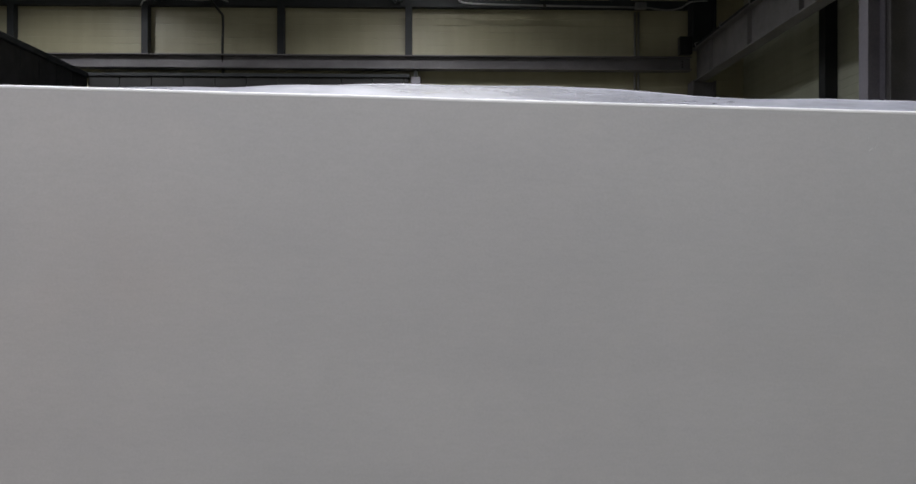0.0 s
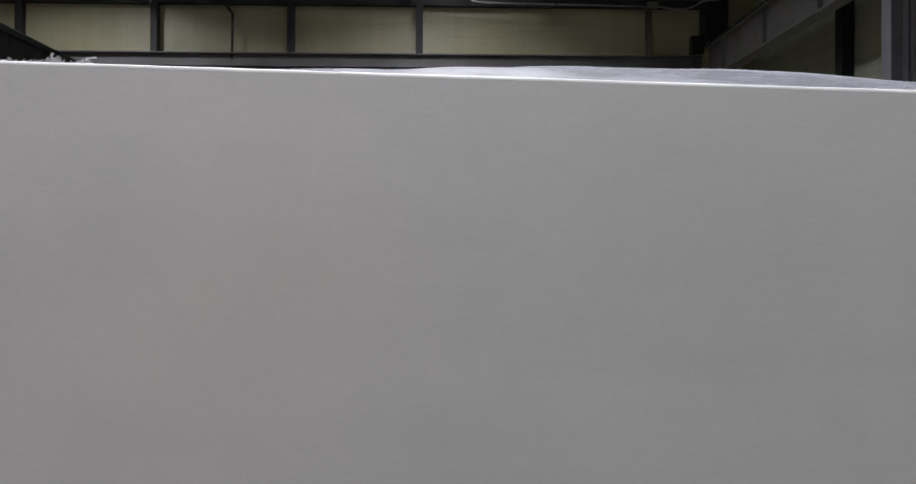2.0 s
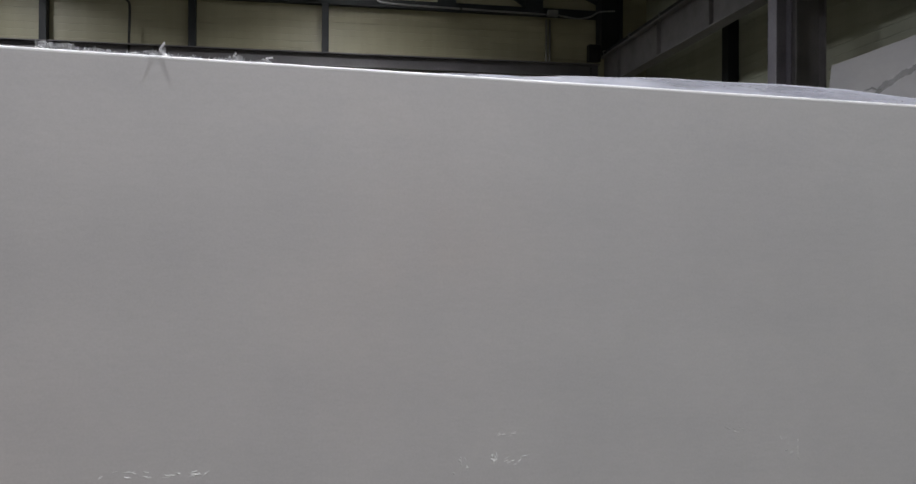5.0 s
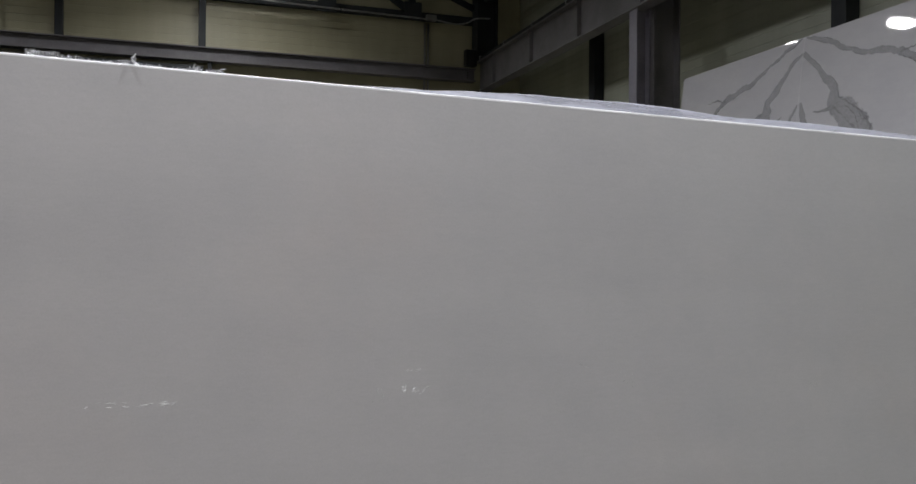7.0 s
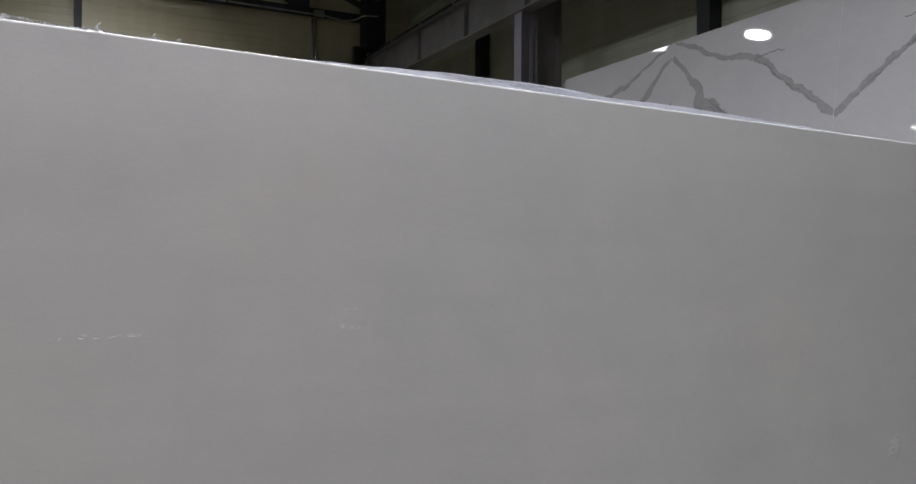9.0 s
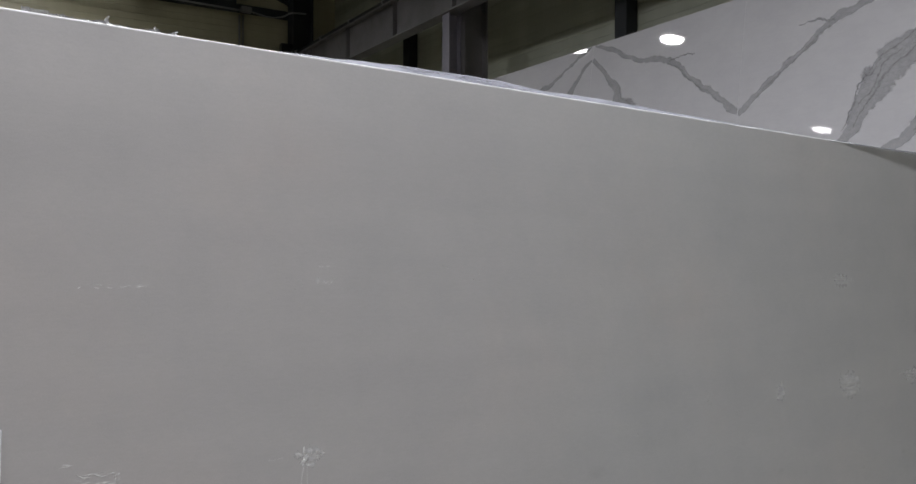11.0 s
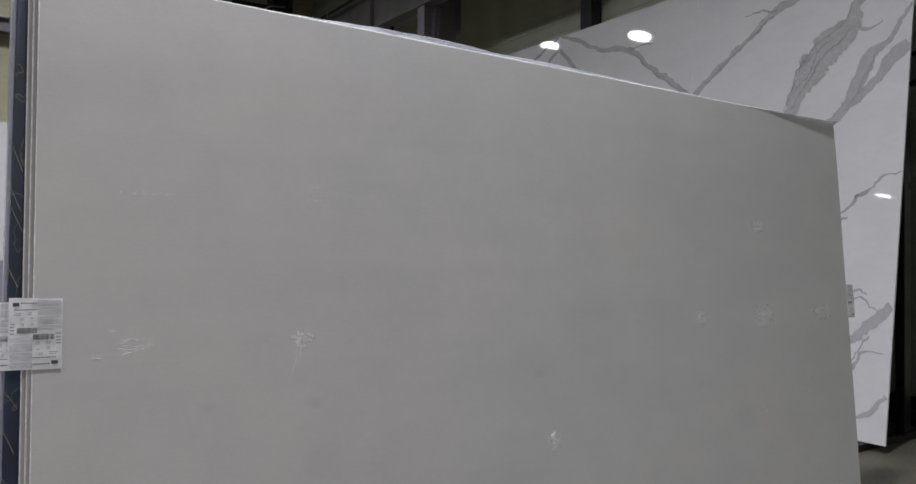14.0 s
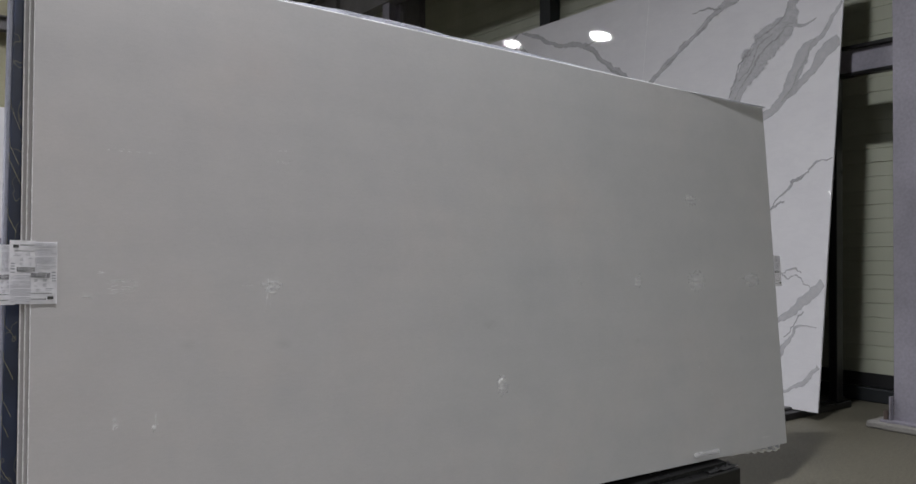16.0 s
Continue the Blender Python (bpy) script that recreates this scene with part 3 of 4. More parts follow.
def marble_panel(index, mirrored):
    t = thing("marble_panel", "polished white marble-look panel with book-matched grey veins", "stone panel", "book-matched panels", m=MARBLE @ pose(-index * (PANEL_W + 0.001), 0, 0))
    part("slab", box((-PANEL_W, 0, -PANEL_T), (0, PANEL_H, 0), 0.0012), M_WHITE, t)
    for k, (pts, widths) in enumerate(VEINS):
        pts = [((-PANEL_W + x if mirrored else -x), y) for x, y in pts if 0 <= y <= PANEL_H]
        if len(pts) > 2:
            kind, jag = (M_VEIN_PALE, 0.003) if k in PALE else (M_VEIN_DARK, 0.008) if max(widths) < 0.046 else (M_VEIN, 0.002)
            part("vein", ribbon(pts, widths, 0.0006 + 0.0002 * k, jag), kind, t, "grey stone vein")
    return t


for i in range(3):
    panel = marble_panel(i, i % 2 == 1)
    if i:
        part("joint", box((-0.0008, 0.0, -0.002), (0.0018, PANEL_H - 0.001, 0.0012), 0.0004), M_LIP, panel, "fine white joint line")

mrack = thing("display_rack", "black steel rack carrying the marble panels", "rack")
part("foot_beam", box((1.16, 0.72, 0.0), (1.95, 5.75, 0.045), 0.006), M_BLACK, mrack)
part("end_foot", box((1.24, 0.78, 0.001), (1.98, 0.86, 0.06), 0.006), M_BLACK, mrack)
for y in (0.74, 2.4, 4.1, 5.6):
    part("upright", box((1.80, y, 0.046), (1.88, y + 0.06, 3.1), 0.005), M_BLACK, mrack)
    part("tie", box((1.56, y + 0.01, 1.55), (1.80, y + 0.05, 1.60), 0.003), M_BLACK, mrack)
for z in (0.9, 2.0, 3.0):
    part("cross_rail", box((1.79, 0.8, z), (1.799, 5.6, z + 0.06)), M_BLACK, mrack)

# ---- grey slab stack on its rack ----
LEAN, TIP, HEAD = radians(5.097), radians(-1.224), 0.816
ux = Vector((math.cos(TIP), math.sin(TIP) * math.sin(LEAN), math.sin(TIP) * math.cos(LEAN)))
vx = Vector((-math.sin(TIP), math.cos(TIP) * math.sin(LEAN), math.cos(TIP) * math.cos(LEAN)))
wx = ux.cross(vx)
STACK = pose(0, 0, 0.17, 0, 0, HEAD) @ Matrix(((ux.x, vx.x, wx.x, 0), (ux.y, vx.y, wx.y, 0), (ux.z, vx.z, wx.z, 0), (0, 0, 0, 1)))
SLAB_W, SLAB_H = 3.167, 1.6


def slab(left, right, height, depth, thick, mat, label, splay=0.0):
    t = thing("stone_slab", label, "stone slab", "slabs leaning on the rack", m=STACK)
    bm = prism([(left - splay, 0.0), (right, 0.0), (right, height), (left, height)], depth - thick, depth, 2)
    bmesh.ops.bevel(bm, geom=bm.edges[:], offset=0.0016, segments=2, profile=0.5, affect="EDGES")
    part("slab", bm, mat, t)
    return t


def bowed(left, right, height, thick, nu=72, nv=36):
    """A slab whose face bows back a little towards its upper rim and is very slightly uneven."""
    bm = bmesh.new()
    face = []
    for j in range(nv + 1):
        v = height * j / nv
        row = []
        for i in range(nu + 1):
            u = left + (right - left) * i / nu
            back = 0.05 * max(0.0, v - 1.36) ** 2
            wave = max(0.0, min(1.0, (1.55 - v) / 0.2)) * 0.0009 * noise.noise(Vector((u * 0.9, v * 1.7, 4.1)))
            row.append(bm.verts.new((u, v, wave - back)))
        face.append(row)
    for j in range(nv):
        for i in range(nu):
            bm.faces.new((face[j][i], face[j][i + 1], face[j + 1][i + 1], face[j + 1][i]))
    rim = face[0][:] + [r[-1] for r in face[1:]] + face[-1][-2::-1] + [r[0] for r in face[-2:0:-1]]
    rim = [bm.verts.new(p.co) for p in rim]
    rear = [bm.verts.new((p.co.x, p.co.y, p.co.z - thick)) for p in rim]
    for k in range(len(rim)):
        bm.faces.new((rim[k], rim[k - 1], rear[k - 1], rear[k]))
    bm.faces.new(rear[::-1])
    return bm


def front_slab():
    t = thing("stone_slab", "matt light-grey stone slab with stuck film scraps", "stone slab", "slabs leaning on the rack", m=STACK)
    ob = part("slab", bowed(-SLAB_W, 0.0, SLAB_H, 0.019), M_STONE, t, fix=False)
    for p in ob.data.polygons:
        p.use_smooth = p.normal.z > 0.9
    return t


front = front_slab()
second = slab(-SLAB_W - 0.008, -0.004, SLAB_H - 0.002, -0.0205, 0.019, M_STONE, "matt light-grey stone slab behind the front one")
third = slab(-SLAB_W - 0.016, -0.006, SLAB_H - 0.003, -0.041, 0.019, M_STONE, "matt light-grey stone slab near the navy one")
navy = slab(-SLAB_W - 0.036, -0.03, SLAB_H - 0.02, -0.063, 0.019, M_NAVY, "polished navy stone slab with golden veins", 0.016)
navy2 = slab(-SLAB_W - 0.046, -0.03, SLAB_H - 0.02, -0.0845, 0.03, M_LILAC, "lavender film-wrapped stone slab at the back", 0.010)


def edge_bead(left, height, depth, seed):
    """Knobbly line of film left along a slab's upright edge."""
    bm = bmesh.new()
    rings = []
    for j in range(361):
        v = height * j / 360
        r = 0.0015 + 0.0003 * math.sin(j * 2.1) + 0.0003 * noise.noise(Vector((j * 0.35, seed, 2)))
        x = left + 0.0007 * noise.noise(Vector((j * 0.2, seed, 0)))
        z = depth + 0.0006 * noise.noise(Vector((j * 0.16, seed, 5)))
        rings.append([bm.verts.new((x + r * math.cos(math.pi * k / 3), v, z + r * math.sin(math.pi * k / 3))) for k in range(6)])
    for a, b in zip(rings, rings[1:]):
        for k in range(6):
            bm.faces.new((a[k], a[(k + 1) % 6], b[(k + 1) % 6], b[k]))
    return bm


for owner, left, height, depth, seed in ((front, -SLAB_W, SLAB_H - 0.012, -0.001, 1), (second, -SLAB_W - 0.008, SLAB_H - 0.012, -0.0215, 2), (third, -SLAB_W - 0.016, SLAB_H - 0.012, -0.042, 3)):
    part("edge_film", edge_bead(left, height, depth - (0.05 * 0.23 ** 2 * 0.3 if owner is front else 0), seed), M_LIP, owner, "white film bead on the edge")

rnd = random.Random(31)
for j in range(13):
    v = 0.10 + j * 0.088 + rnd.uniform(-0.025, 0.025)
    left = -SLAB_W - 0.036 - 0.016 * (1 - v / 1.58)
    drop, reach = rnd.uniform(0.03, 0.06), rnd.uniform(0.014, 0.026)
    pts = [(left - 0.0001, v + drop + 0.02, -0.0632 - 0.010), (left, v + drop, -0.0632), (left + reach * 0.5, v + drop * 0.45 + rnd.uniform(-0.004, 0.004), -0.0629), (left + reach, v, -0.0629)]
    part("gold_vein", tube(pts, rnd.uniform(0.0005, 0.0008), 5), M_GOLD, navy, "thin pale golden vein")

rack = thing("slab_rack", "black steel slab rack with a rubber-topped foot beam", "rack", m=pose(0, 0, 0, 0, 0, HEAD))
part("foot_beam", box((-2.75, -0.07, 0.0), (-0.47, 0.42, 0.145), 0.006), M_BLACK, rack)
part("rubber_pad", prism([(-0.02, 0.146), (0.30, 0.146), (0.30, 0.20), (-0.02, 0.164)], -2.7, -0.5, 0), M_RUBBER, rack)
for x in (-2.6, -1.6, -0.62):
    part("upright", box((x - 0.04, 0.30, 0.146), (x + 0.04, 0.38, 1.5), 0.005), M_BLACK, rack)


# ---- protective film along the upper rim ----
def film_height(u):
    """How far the loose film stands above the rim."""
    marks = [(-3.17, 0.004), (-2.66, 0.005), (-2.50, 0.011), (-2.38, 0.018), (-2.25, 0.023), (-2.05, 0.025), (-1.85, 0.017), (-1.70, 0.020), (-1.55, 0.019), (-1.30, 0.013), (-1.0, 0.008), (-0.66, 0.006), (-0.3, 0.008), (-0.02, 0.012)]
    for (a, ha), (b, hb) in zip(marks, marks[1:]):
        if a <= u <= b:
            k = (u - a) / (b - a)
            k = k * k * (3 - 2 * k)
            return ha + (hb - ha) * k
    return 0.004


def rim_film(u0, u1, steps):
    bm = bmesh.new()
    rows = []
    for i in range(steps + 1):
        u = u0 + (u1 - u0) * i / steps
        h = film_height(u) + 0.0012 * noise.noise(Vector((u * 14, 0.3, 0)))
        out = 0.0
        if u > -0.66:
            k = (u + 0.66) / 0.66
            out = 0.020 * k ** 1.3
        back = -0.0032
        ripple = 0.0025 * noise.noise(Vector((u * 8, 2.2, 0)))
        sect = [(1.5985, back + 0.2 * out), (1.6004, back + out), (1.6015 + 0.1 * h, back - 0.006 + 0.6 * out), (1.601 + 0.7 * h, -0.011 + ripple), (1.600 + h, -0.020 + ripple), (1.598 + 0.6 * h, -0.055)]
        rows.append([bm.verts.new((u, v, w)) for v, w in sect])
    for a, b in zip(rows, rows[1:]):
        for k in range(len(a) - 1):
            bm.faces.new((a[k], a[k + 1], b[k + 1], b[k]))
    return bm


film = thing("protective_film", "milky loose plastic film along the slab rim", "plastic film", m=STACK)
part("rim_sheet", rim_film(-SLAB_W - 0.002, 0.001, 260), M_FILM, film, smooth=True)
lip = bmesh.new()
line = []
for i in range(261):
    u = -SLAB_W - 0.001 + (SLAB_W + 0.001) * i / 260
    h = 0.0005 * noise.noise(Vector((u * 11, 4.2, 0)))
    sect = ((1.5980 + h, -0.00279), (1.5990 + h, -0.00274), (1.6010 + h, -0.00280), (1.6022 + h, -0.0034), (1.6026 + h, -0.0056))
    line.append([lip.verts.new((u, v, w)) for v, w in sect])
for a, b in zip(line, line[1:]):
    for k in range(4):
        lip.faces.new((a[k], b[k], b[k + 1], a[k + 1]))
part("tight_edge", lip, M_LIP, film, "bright white film edge", smooth=True)


def torn_scrap(u0, u1, tall, seed, w0, lean, rising=False):
    """A ragged torn strip of film standing on the rim, with curled tips."""
    rnd = random.Random(seed)
    bm = bmesh.new()
    rows = []
    n = max(8, int((u1 - u0) / 0.0014))
    for i in range(n + 1):
        k = i / n
        u = u0 + (u1 - u0) * k
        h = 1.3 * tall * (0.15 + 0.85 * (k if rising else 1 - k)) * (0.7 + 0.5 * noise.noise(Vector((u * 60, seed, 0)))) + rnd.uniform(0, 0.0045) * rnd.random()
        row = []
        for q in range(4):
            f = q / 3
            row.append(bm.verts.new((u + 0.002 * f * rnd.uniform(-1, 1), 1.601 + h * f, w0 + lean * f * f + 0.003 * noise.noise(Vector((u * 90, f * 3, seed))))))
        rows.append(row)
    for a, b in zip(rows, rows[1:]):
        for k in range(3):
            bm.faces.new((a[k], a[k + 1], b[k + 1], b[k]))
    return bm


def curl(u, tall, seed, out=0.0):
    """A narrow twisted tongue of film."""
    bm = bmesh.new()
    rows = []
    for i in range(9):
        f = i / 8
        w = -0.012 + out * f + 0.004 * math.sin(5 * f + seed)
        uu = u + 0.008 * f * f * math.cos(seed) + 0.004 * math.sin(7 * f)
        half = 0.0045 * (1 - f) ** 1.5 + 0.001
        rows.append([bm.verts.new((uu - half, 1.600 + tall * f, w)), bm.verts.new((uu, 1.601 + tall * f, w + 0.003)), bm.verts.new((uu + half, 1.600 + tall * f * 0.97, w))])
    for a, b in zip(rows, rows[1:]):
        for k in range(2):
            bm.faces.new((a[k], a[k + 1], b[k + 1], b[k]))
    return bm


scraps = thing("film_scraps", "torn curled film scraps on the slab rim", "plastic film", m=STACK)
STRIPS = [(-3.095, -2.99, 0.012, -0.010, 0.004, False), (-3.088, -2.97, 0.009, -0.022, -0.004, False), (-3.005, -2.946, 0.015, -0.014, 0.002, True), (-2.95, -2.87, 0.008, -0.016, 0.003, False), (-2.90, -2.852, 0.009, -0.010, 0.001, True), (-2.87, -2.81, 0.007, -0.014, 0.002, False), (-2.845, -2.82, 0.007, -0.008, 0.001, True)]
for k, row in enumerate(STRIPS):
    part("torn_strip", torn_scrap(row[0], row[1], row[2], k + 1, row[3], row[4], row[5]), M_SCRAP, scraps)
for k, (u, tall, out) in enumerate([(-3.090, 0.007, 0.002), (-2.948, 0.013, 0.004), (-2.856, 0.009, 0.0), (-2.822, 0.008, 0.0)]):
    part("curl", curl(u, tall * 1.5, k * 1.7, out), M_LIP, scraps)
# a tongue that hangs forward over the rim
for k, (du, drop) in enumerate([(-0.012, 0.007), (0.022, 0.006)]):
    bm = bmesh.new()
    rows = []
    for i in range(6):
        f = i / 5
        rows.append([bm.verts.new((-2.955 + du * f + s_ * 0.005 * (1 - 0.8 * f), 1.603 - drop * f * f, -0.004 + 0.009 * f)) for s_ in (-1, 1)])
    for a, b in zip(rows, rows[1:]):
        bm.faces.new((a[0], a[1], b[1], b[0]))
    part("tongue", bm, M_PUFF, scraps)


# ---- film remains stuck to the face ----
def wrinkles(u, v, wide, high, count, length, size, turn, seed):
    """Short raised folds of film, bent and uneven, scattered over a patch of the face."""
    rnd = random.Random(seed)
    bm = bmesh.new()
    for _ in range(int(1.7 * count) + 1):
        cu, cv = u + rnd.uniform(-0.5, 0.5) * wide, v + rnd.uniform(-0.5, 0.5) * high
        a = radians(turn + rnd.gauss(0, 16))
        bend = rnd.uniform(-18, 18)
        rnd_wide = rnd.uniform(0.6, 1.15)
        reach = 0.85 * length * rnd.uniform(0.35, 1.0)
        n = max(5, int(reach / 0.0022))
        rows = []
        x, y = cu - reach / 2 * math.cos(a), cv - reach / 2 * math.sin(a)
        for i in range(n + 1):
            f = i / n
            half = 0.85 * size * rnd_wide * (0.25 + 0.75 * math.sin(math.pi * f) ** 0.6) * (0.75 + 0.6 * noise.noise(Vector((x * 330, y * 330, seed))))
            tall = half * (0.24 + 0.30 * noise.noise(Vector((x * 270, y * 270, seed + 5))))
            back = -0.05 * max(0.0, y - 1.36) ** 2
            d = a + bend * (f - 0.5) * reach + 0.9 * noise.noise(Vector((f * 4, seed, cu * 90)))
            sx, sy = -math.sin(d), math.cos(d)
            rows.append([bm.verts.new((x + sx * half * q, y + sy * half * q, back + 0.0002 + max(0.0, tall) * (1 - q * q))) for q in (-1, -0.55, 0, 0.55, 1)])
            x, y = x + reach / n * math.cos(d), y + reach / n * math.sin(d)
        for p, q in zip(rows, rows[1:]):
            for k in range(4):
                bm.faces.new((p[k], p[k + 1], q[k + 1], q[k]))
    return bm


# folds: place, spread, how many, length, half width, direction in degrees
MIDDLE_FOLDS = [
    (-2.965, 0.746, 0.060, 0.038, 15, 0.030, 0.0017, 4), (-3.030, 0.727, 0.04, 0.006, 3, 0.035, 0.0016, -4), (-2.931, 0.751, 0.018, 0.020, 4, 0.020, 0.0022, 55), (-3.015, 0.782, 0.02, 0.004, 1, 0.028, 0.0018, 12),
    (-2.562, 0.748, 0.014, 0.028, 6, 0.024, 0.0032, 65), (-2.543, 0.744, 0.022, 0.020, 4, 0.018, 0.0018, 60), (-2.625, 0.748, 0.03, 0.008, 3, 0.010, 0.0014, 10),
    (-1.315, 0.765, 0.018, 0.036, 4, 0.016, 0.0024, 75), (-0.992, 0.757, 0.016, 0.046, 5, 0.026, 0.0034, 80), (-0.606, 0.760, 0.02, 0.04, 5, 0.030, 0.0034, 70), (-0.634, 0.718, 0.02, 0.02, 2, 0.020, 0.0028, 60), (-0.272, 0.772, 0.05, 0.012, 4, 0.040, 0.0030, 15),
]
UPPER_FOLDS = [
    (-2.957, 1.101, 0.075, 0.008, 5, 0.014, 0.0015, 5), (-2.900, 1.101, 0.055, 0.007, 6, 0.014, 0.0017, 0), (-2.572, 1.103, 0.020, 0.020, 6, 0.010, 0.0021, -50), (-2.528, 1.112, 0.010, 0.014, 3, 0.012, 0.0024, 80), (-2.497, 1.109, 0.034, 0.014, 6, 0.014, 0.0018, 30), (-2.513, 1.141, 0.024, 0.008, 3, 0.010, 0.0015, 20),
    (-2.201, 1.143, 0.03, 0.008, 3, 0.012, 0.0013, -20), (-2.122, 1.117, 0.03, 0.036, 7, 0.010, 0.0018, 70), (-1.710, 1.101, 0.016, 0.026, 4, 0.014, 0.0016, 70), (-0.626, 1.110, 0.016, 0.030, 3, 0.020, 0.0028, 80), (-0.54, 1.112, 0.016, 0.014, 2, 0.012, 0.0022, 60), (-1.703, 1.562, 0.012, 0.026, 2, 0.010, 0.0010, 75),
]
LOWER_FOLDS = [
    (-1.716, 0.398, 0.016, 0.034, 5, 0.032, 0.0062, 80), (-0.614, 0.406, 0.016, 0.040, 4, 0.020, 0.0030, 80), (-2.977, 0.402, 0.014, 0.024, 5, 0.016, 0.0027, 60), (-2.877, 0.394, 0.014, 0.036, 5, 0.022, 0.0032, 70), (-2.830, 0.352, 0.008, 0.008, 1, 0.010, 0.0020, 30),
    (-1.606, 0.691, 0.006, 0.006, 1, 0.008, 0.0022, 80), (-0.161, 0.045, 0.06, 0.014, 4, 0.030, 0.0034, 20), (-2.110, 0.760, 0.05, 0.014, 3, 0.008, 0.0012, 60),
]


def crinkled(u, v, wide, high, seed, bar):
    """A ragged, wrinkled sheet of film stuck to the face."""
    bm = bmesh.new()
    cell = 0.002
    nu, nv = int(1.5 * wide / cell) + 4, int(1.6 * high / cell) + 4
    keep = {}

    def vert(i, j):
        if (i, j) not in keep:
            x, y = (i - nu / 2) * cell, (j - nv / 2) * cell
            p = Vector((x * 110, y * 190, seed * 3.7))
            lift = 0.0003 + 0.0006 * noise.noise(p) + 0.0004 * noise.noise(p * 2.3)
            wob = 0.6 * cell
            keep[(i, j)] = bm.verts.new((u + x + wob * noise.noise(p * 1.9), v + y + wob * noise.noise(p * 2.1 + Vector((9, 0, 0))), 0.0003 + max(0.0, lift)))
        return keep[(i, j)]

    for i in range(nu):
        for j in range(nv):
            x, y = (i + 0.5 - nu / 2) * cell, (j + 0.5 - nv / 2) * cell
            reach = (2 * x / (1.3 * wide)) ** 2 + (2 * y / (1.4 * high)) ** 2
            if noise.noise(Vector((x * 70, y * 90, seed * 1.3))) + 0.35 * noise.noise(Vector((x * 300, y * 330, seed))) > bar + 0.7 * (reach - 0.6):
                bm.faces.new((vert(i, j), vert(i + 1, j), vert(i + 1, j + 1), vert(i, j + 1)))
    return bm


for k, row in enumerate(MIDDLE_FOLDS + UPPER_FOLDS + LOWER_FOLDS):
    part("film_remains", wrinkles(*row, k + 3), M_FOLD, front, "raised milky film folds", smooth=True)
for k, row in enumerate([(-0.600, 0.757, 0.080, 0.055), (-0.186, 0.762, 0.075, 0.040), (-1.712, 0.396, 0.034, 0.046), (-0.975, 0.757, 0.030, 0.040), (-2.552, 0.746, 0.040, 0.026), (-0.610, 1.110, 0.050, 0.034), (-0.225, 0.766, 0.05, 0.024)]):
    part("film_patch", crinkled(*row, k + 1, -0.30), M_RESIDUE_THIN, front, "thin milky film patch", smooth=True)
for du, drop in ((-0.008, 0.075), (0.006, 0.05)):
    part("film_strand", tube([(-2.560 + du * 0.4, 0.735, 0.0003), (-2.563 + du, 0.735 - drop * 0.6, 0.0003), (-2.566 + du * 1.6, 0.735 - drop, 0.0003)], 0.0006, 5), M_FOLD, front, "dried drip under the film folds")


def film_roll(u0, u1, v, r, seed):
    """A puffed film sausage lying on the face."""
    rnd = random.Random(seed)
    n = 16
    bm = bmesh.new()
    rings = []
    for i in range(n + 1):
        f = i / n
        rad = r * (0.25 + 0.75 * math.sin(math.pi * min(1, max(0, f * 1.0))) ** 0.3) * (0.55 + 0.6 * abs(2 * f - 1) ** 1.5) * rnd.uniform(0.93, 1.07)
        if i in (0, n):
            rad *= 0.3
        rings.append([bm.verts.new((u0 + (u1 - u0) * f, v + rad * math.cos(2 * math.pi * k / 12), 0.4 * r + 0.7 * rad * math.sin(2 * math.pi * k / 12))) for k in range(12)])
    for a, b in zip(rings, rings[1:]):
        for k in range(12):
            bm.faces.new((a[k], a[(k + 1) % 12], b[(k + 1) % 12], b[k]))
    bm.faces.new(rings[0][::-1])
    bm.faces.new(rings[-1])
    return bm


part("film_roll", film_roll(-0.70, -0.52, 0.030, 0.014, 5), M_PUFF, front, "puffed translucent film roll", smooth=True)


def hanging_scrap(u0, u1, drop, seed):
    rnd = random.Random(seed)
    bm = bmesh.new()
    rows = []
    for i in range(25):
        f = i / 24
        u = u0 + (u1 - u0) * f
        d = drop * (0.4 + 0.6 * abs(noise.noise(Vector((u * 18, seed, 0))))) * (0.35 + f)
        rows.append([bm.verts.new((u + rnd.uniform(-0.004, 0.004), 0.002 - d * q / 3, -0.006 + 0.008 * noise.noise(Vector((u * 35, q, seed))))) for q in range(4)])
    for a, b in zip(rows, rows[1:]):
        for k in range(3):
            bm.faces.new((a[k], a[k + 1], b[k + 1], b[k]))
    return bm


under = thing("film_shreds", "milky film shreds hanging under the slab", "plastic film", m=STACK)
part("shred", hanging_scrap(-0.47, -0.05, 0.035, 3), M_RESIDUE, under)
part("shred", hanging_scrap(-0.20, -0.06, 0.045, 8), M_FILM, under)


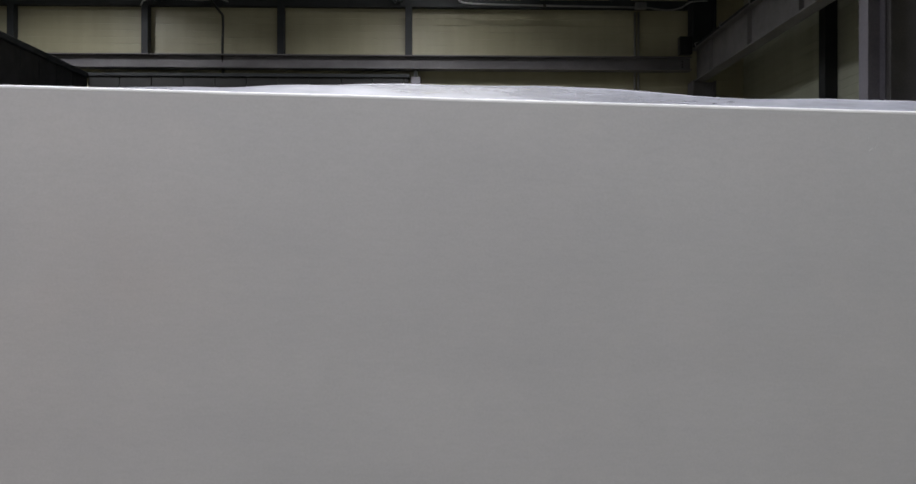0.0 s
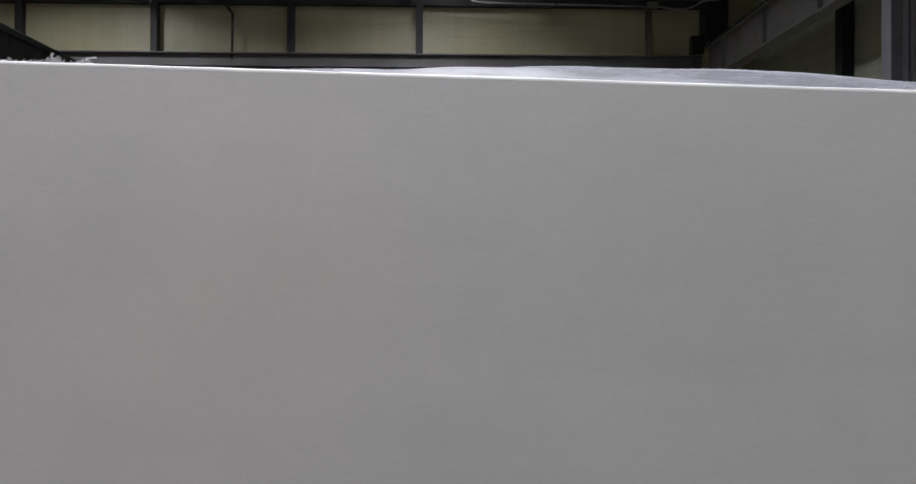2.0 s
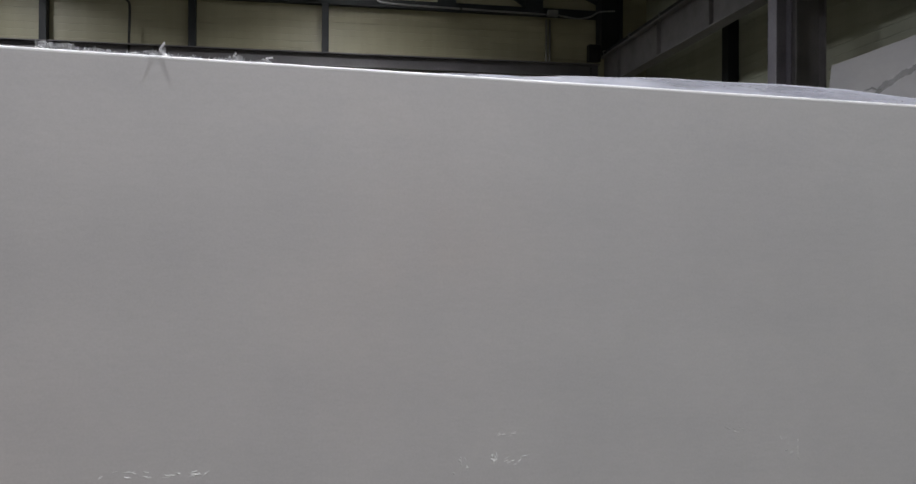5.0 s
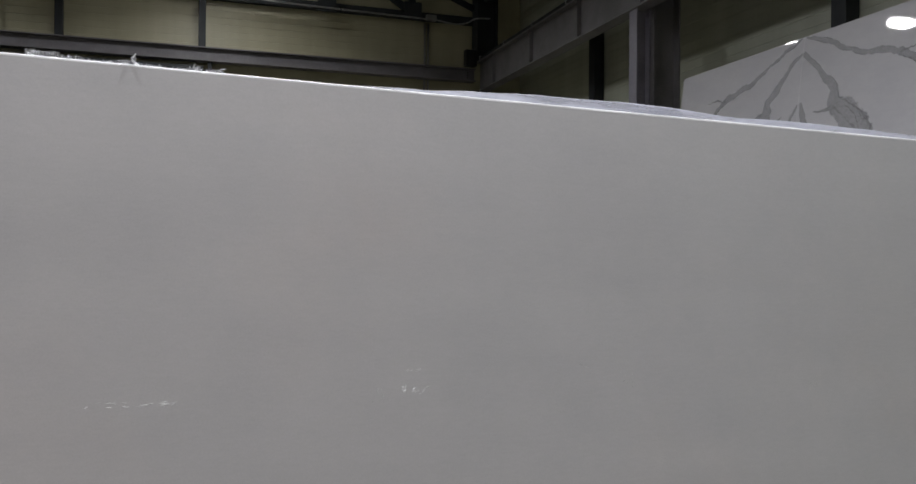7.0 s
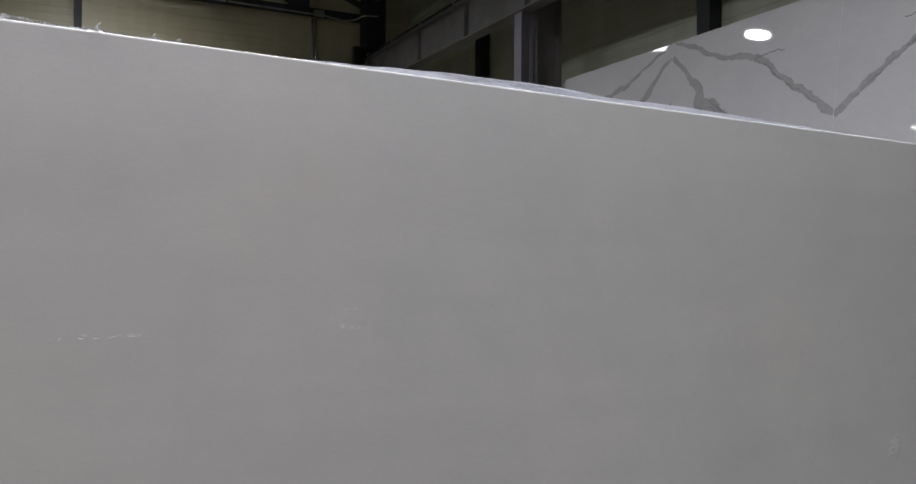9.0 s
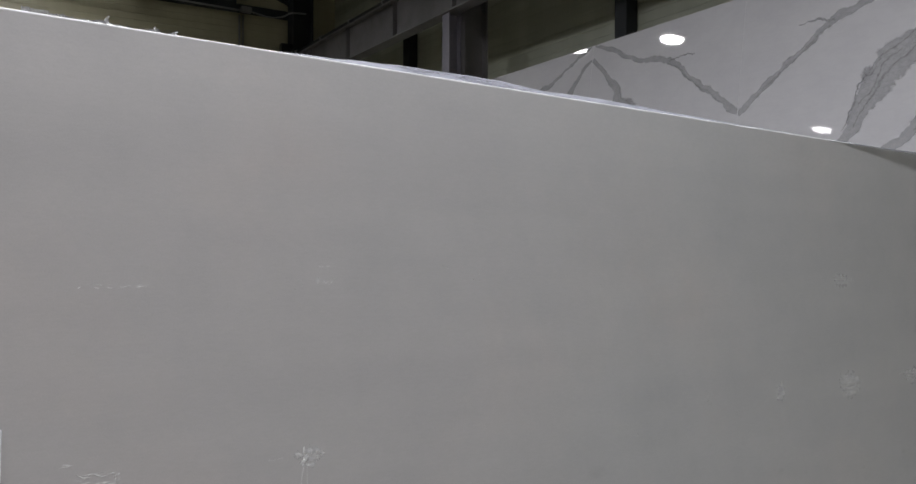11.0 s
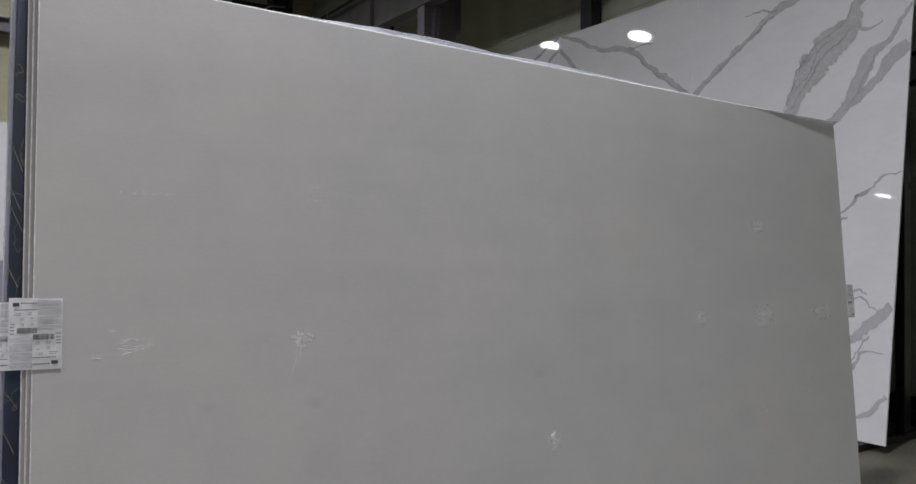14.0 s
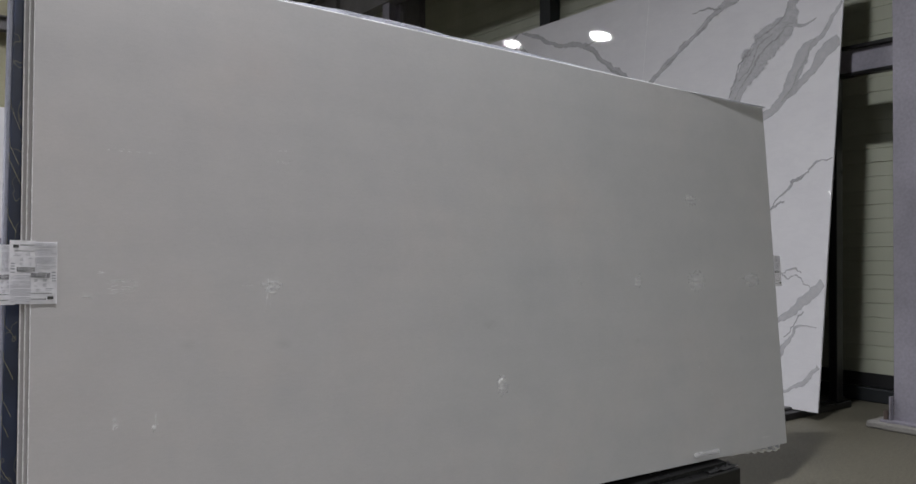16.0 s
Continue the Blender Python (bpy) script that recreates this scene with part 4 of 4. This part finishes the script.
# ---- paper labels ----
def label_sheet(parent, u0, u1, v0, v1, w, seed, flip):
    """A white paper label with blocks of fine print, bar codes and a dark mark."""
    rnd = random.Random(seed)
    bm = bmesh.new()
    nx, ny = 6, 8
    grid = [[bm.verts.new((u0 + (u1 - u0) * i / nx, v0 + (v1 - v0) * j / ny, w + 0.0007 * noise.noise(Vector((i * 0.6, j * 0.5, seed))))) for i in range(nx + 1)] for j in range(ny + 1)]
    for j in range(ny):
        for i in range(nx):
            bm.faces.new((grid[j][i], grid[j][i + 1], grid[j + 1][i + 1], grid[j + 1][i]))
    bmesh.ops.solidify(bm, geom=bm.faces[:], thickness=0.0003)
    sheet = part("label", bm, M_PAPER, parent, "white paper label with fine print", smooth=False)
    W, H = u1 - u0, v1 - v0
    fine, bold = bmesh.new(), bmesh.new()

    def bar(bm_, a, b, c, d):
        z = w + 0.0013
        if flip:
            a, b, c, d = 1 - b, 1 - a, 1 - d, 1 - c
        x0, x1 = sorted((u0 + W * a, u0 + W * b))
        q = [bm_.verts.new((x, y, z)) for x, y in ((x0, v0 + H * c), (x1, v0 + H * c), (x1, v0 + H * d), (x0, v0 + H * d))]
        bm_.faces.new(q)

    def para(a, b, c, d, lines):
        for k in range(lines):
            y = c + (d - c) * k / lines
            x = a
            end = b - (b - a) * (rnd.uniform(0, 0.35) if k % 5 == 0 else 0.02)
            while x < end:
                step = rnd.uniform(0.03, 0.10)
                bar(fine, x, min(end, x + step), y, y + (d - c) / lines * 0.38)
                x += step + 0.014

    def code(a, b, c, d):
        x = a
        while x < b:
            step = rnd.uniform(0.008, 0.03)
            bar(bold, x, x + step, c, d)
            x += step + rnd.uniform(0.008, 0.02)

    for a, b, c, d, lines in ((0.18, 0.97, 0.90, 0.985, 5), (0.18, 0.97, 0.77, 0.885, 7), (0.18, 0.97, 0.64, 0.755, 7), (0.18, 0.97, 0.555, 0.625, 4), (0.16, 0.29, 0.355, 0.405, 3), (0.48, 0.61, 0.355, 0.405, 3), (0.48, 0.61, 0.28, 0.335, 3), (0.16, 0.29, 0.28, 0.305, 1), (0.23, 0.39, 0.20, 0.25, 2), (0.58, 0.87, 0.215, 0.265, 2), (0.30, 0.70, 0.50, 0.515, 1)):
        para(a, b, c, d, lines)
    code(0.04, 0.71, 0.42, 0.495)
    for c in (0.495, 0.445, 0.40, 0.36):
        bar(fine, 0.80, 0.95, c, c + 0.016)
    bar(bold, 0.65, 0.87, 0.07, 0.12)
    for k in range(9):
        bar(bold, 0.06 + 0.085 * k, 0.12 + 0.085 * k, 0.162, 0.176)
    for k in range(7):
        bar(bold, 0.06 + 0.08 * k, 0.11 + 0.08 * k, 0.066, 0.086)
    part("fine_print", fine, M_PALEINK, sheet, "faint unreadable print bars")
    part("bar_code", bold, M_INK, sheet, "black bar code and mark")
    return sheet


label_sheet(front, -3.170, -3.111, 0.705, 0.856, 0.0014, 3, False)
label_sheet(second, -3.214, -3.158, 0.706, 0.858, 0.0006, 4, True)
label_sheet(third, -3.232, -3.196, 0.705, 0.850, -0.030, 5, False)
label_sheet(front, -0.004, 0.052, 0.735, 0.880, 0.0012, 6, False)

# ---- slabs standing further back, seen past the left rim ----
BACKSLAB = pose(-2.72, 2.70, 0.20, 85, 0, 0)


def far_slab(left, height, depth, mat, label):
    t = thing("stone_slab", label, "stone slab", "slabs on the rear rack", m=BACKSLAB)
    part("slab", box((left, 0, depth - 0.02), (0, height, depth), 0.0015), mat, t)


far_slab(-3.2, 1.65, 0.0, M_WHITE, "polished white stone slab on a rear rack")
far_slab(-3.1, 0.93, 0.05, M_STEEL, "blue-grey stone offcut before the white slab")
rear = thing("slab_rack", "black steel slab rack under the rear slabs", "rack")
part("foot_beam", box((-5.7, 2.55, 0.0), (-2.9, 3.1, 0.195), 0.006), M_BLACK, rear)
part("upright", box((-4.4, 2.95, 0.196), (-4.32, 3.03, 1.7), 0.005), M_BLACK, rear)

bm = bmesh.new()
wrap = [[bm.verts.new((-0.66 + 0.2 * i / 16, -0.055 + 0.16 * j / 12, 0.1475 + 0.018 * abs(noise.noise(Vector((i * 0.55, j * 0.6, 2.0)))) + 0.006 * noise.noise(Vector((i * 1.3, j * 1.4, 7.0))))) for j in range(13)] for i in range(17)]
for i in range(16):
    for j in range(12):
        bm.faces.new((wrap[i][j], wrap[i + 1][j], wrap[i + 1][j + 1], wrap[i][j + 1]))
part("crumpled_wrap", bm, M_RUBBER, rack, "crumpled shiny black plastic wrap", smooth=True)
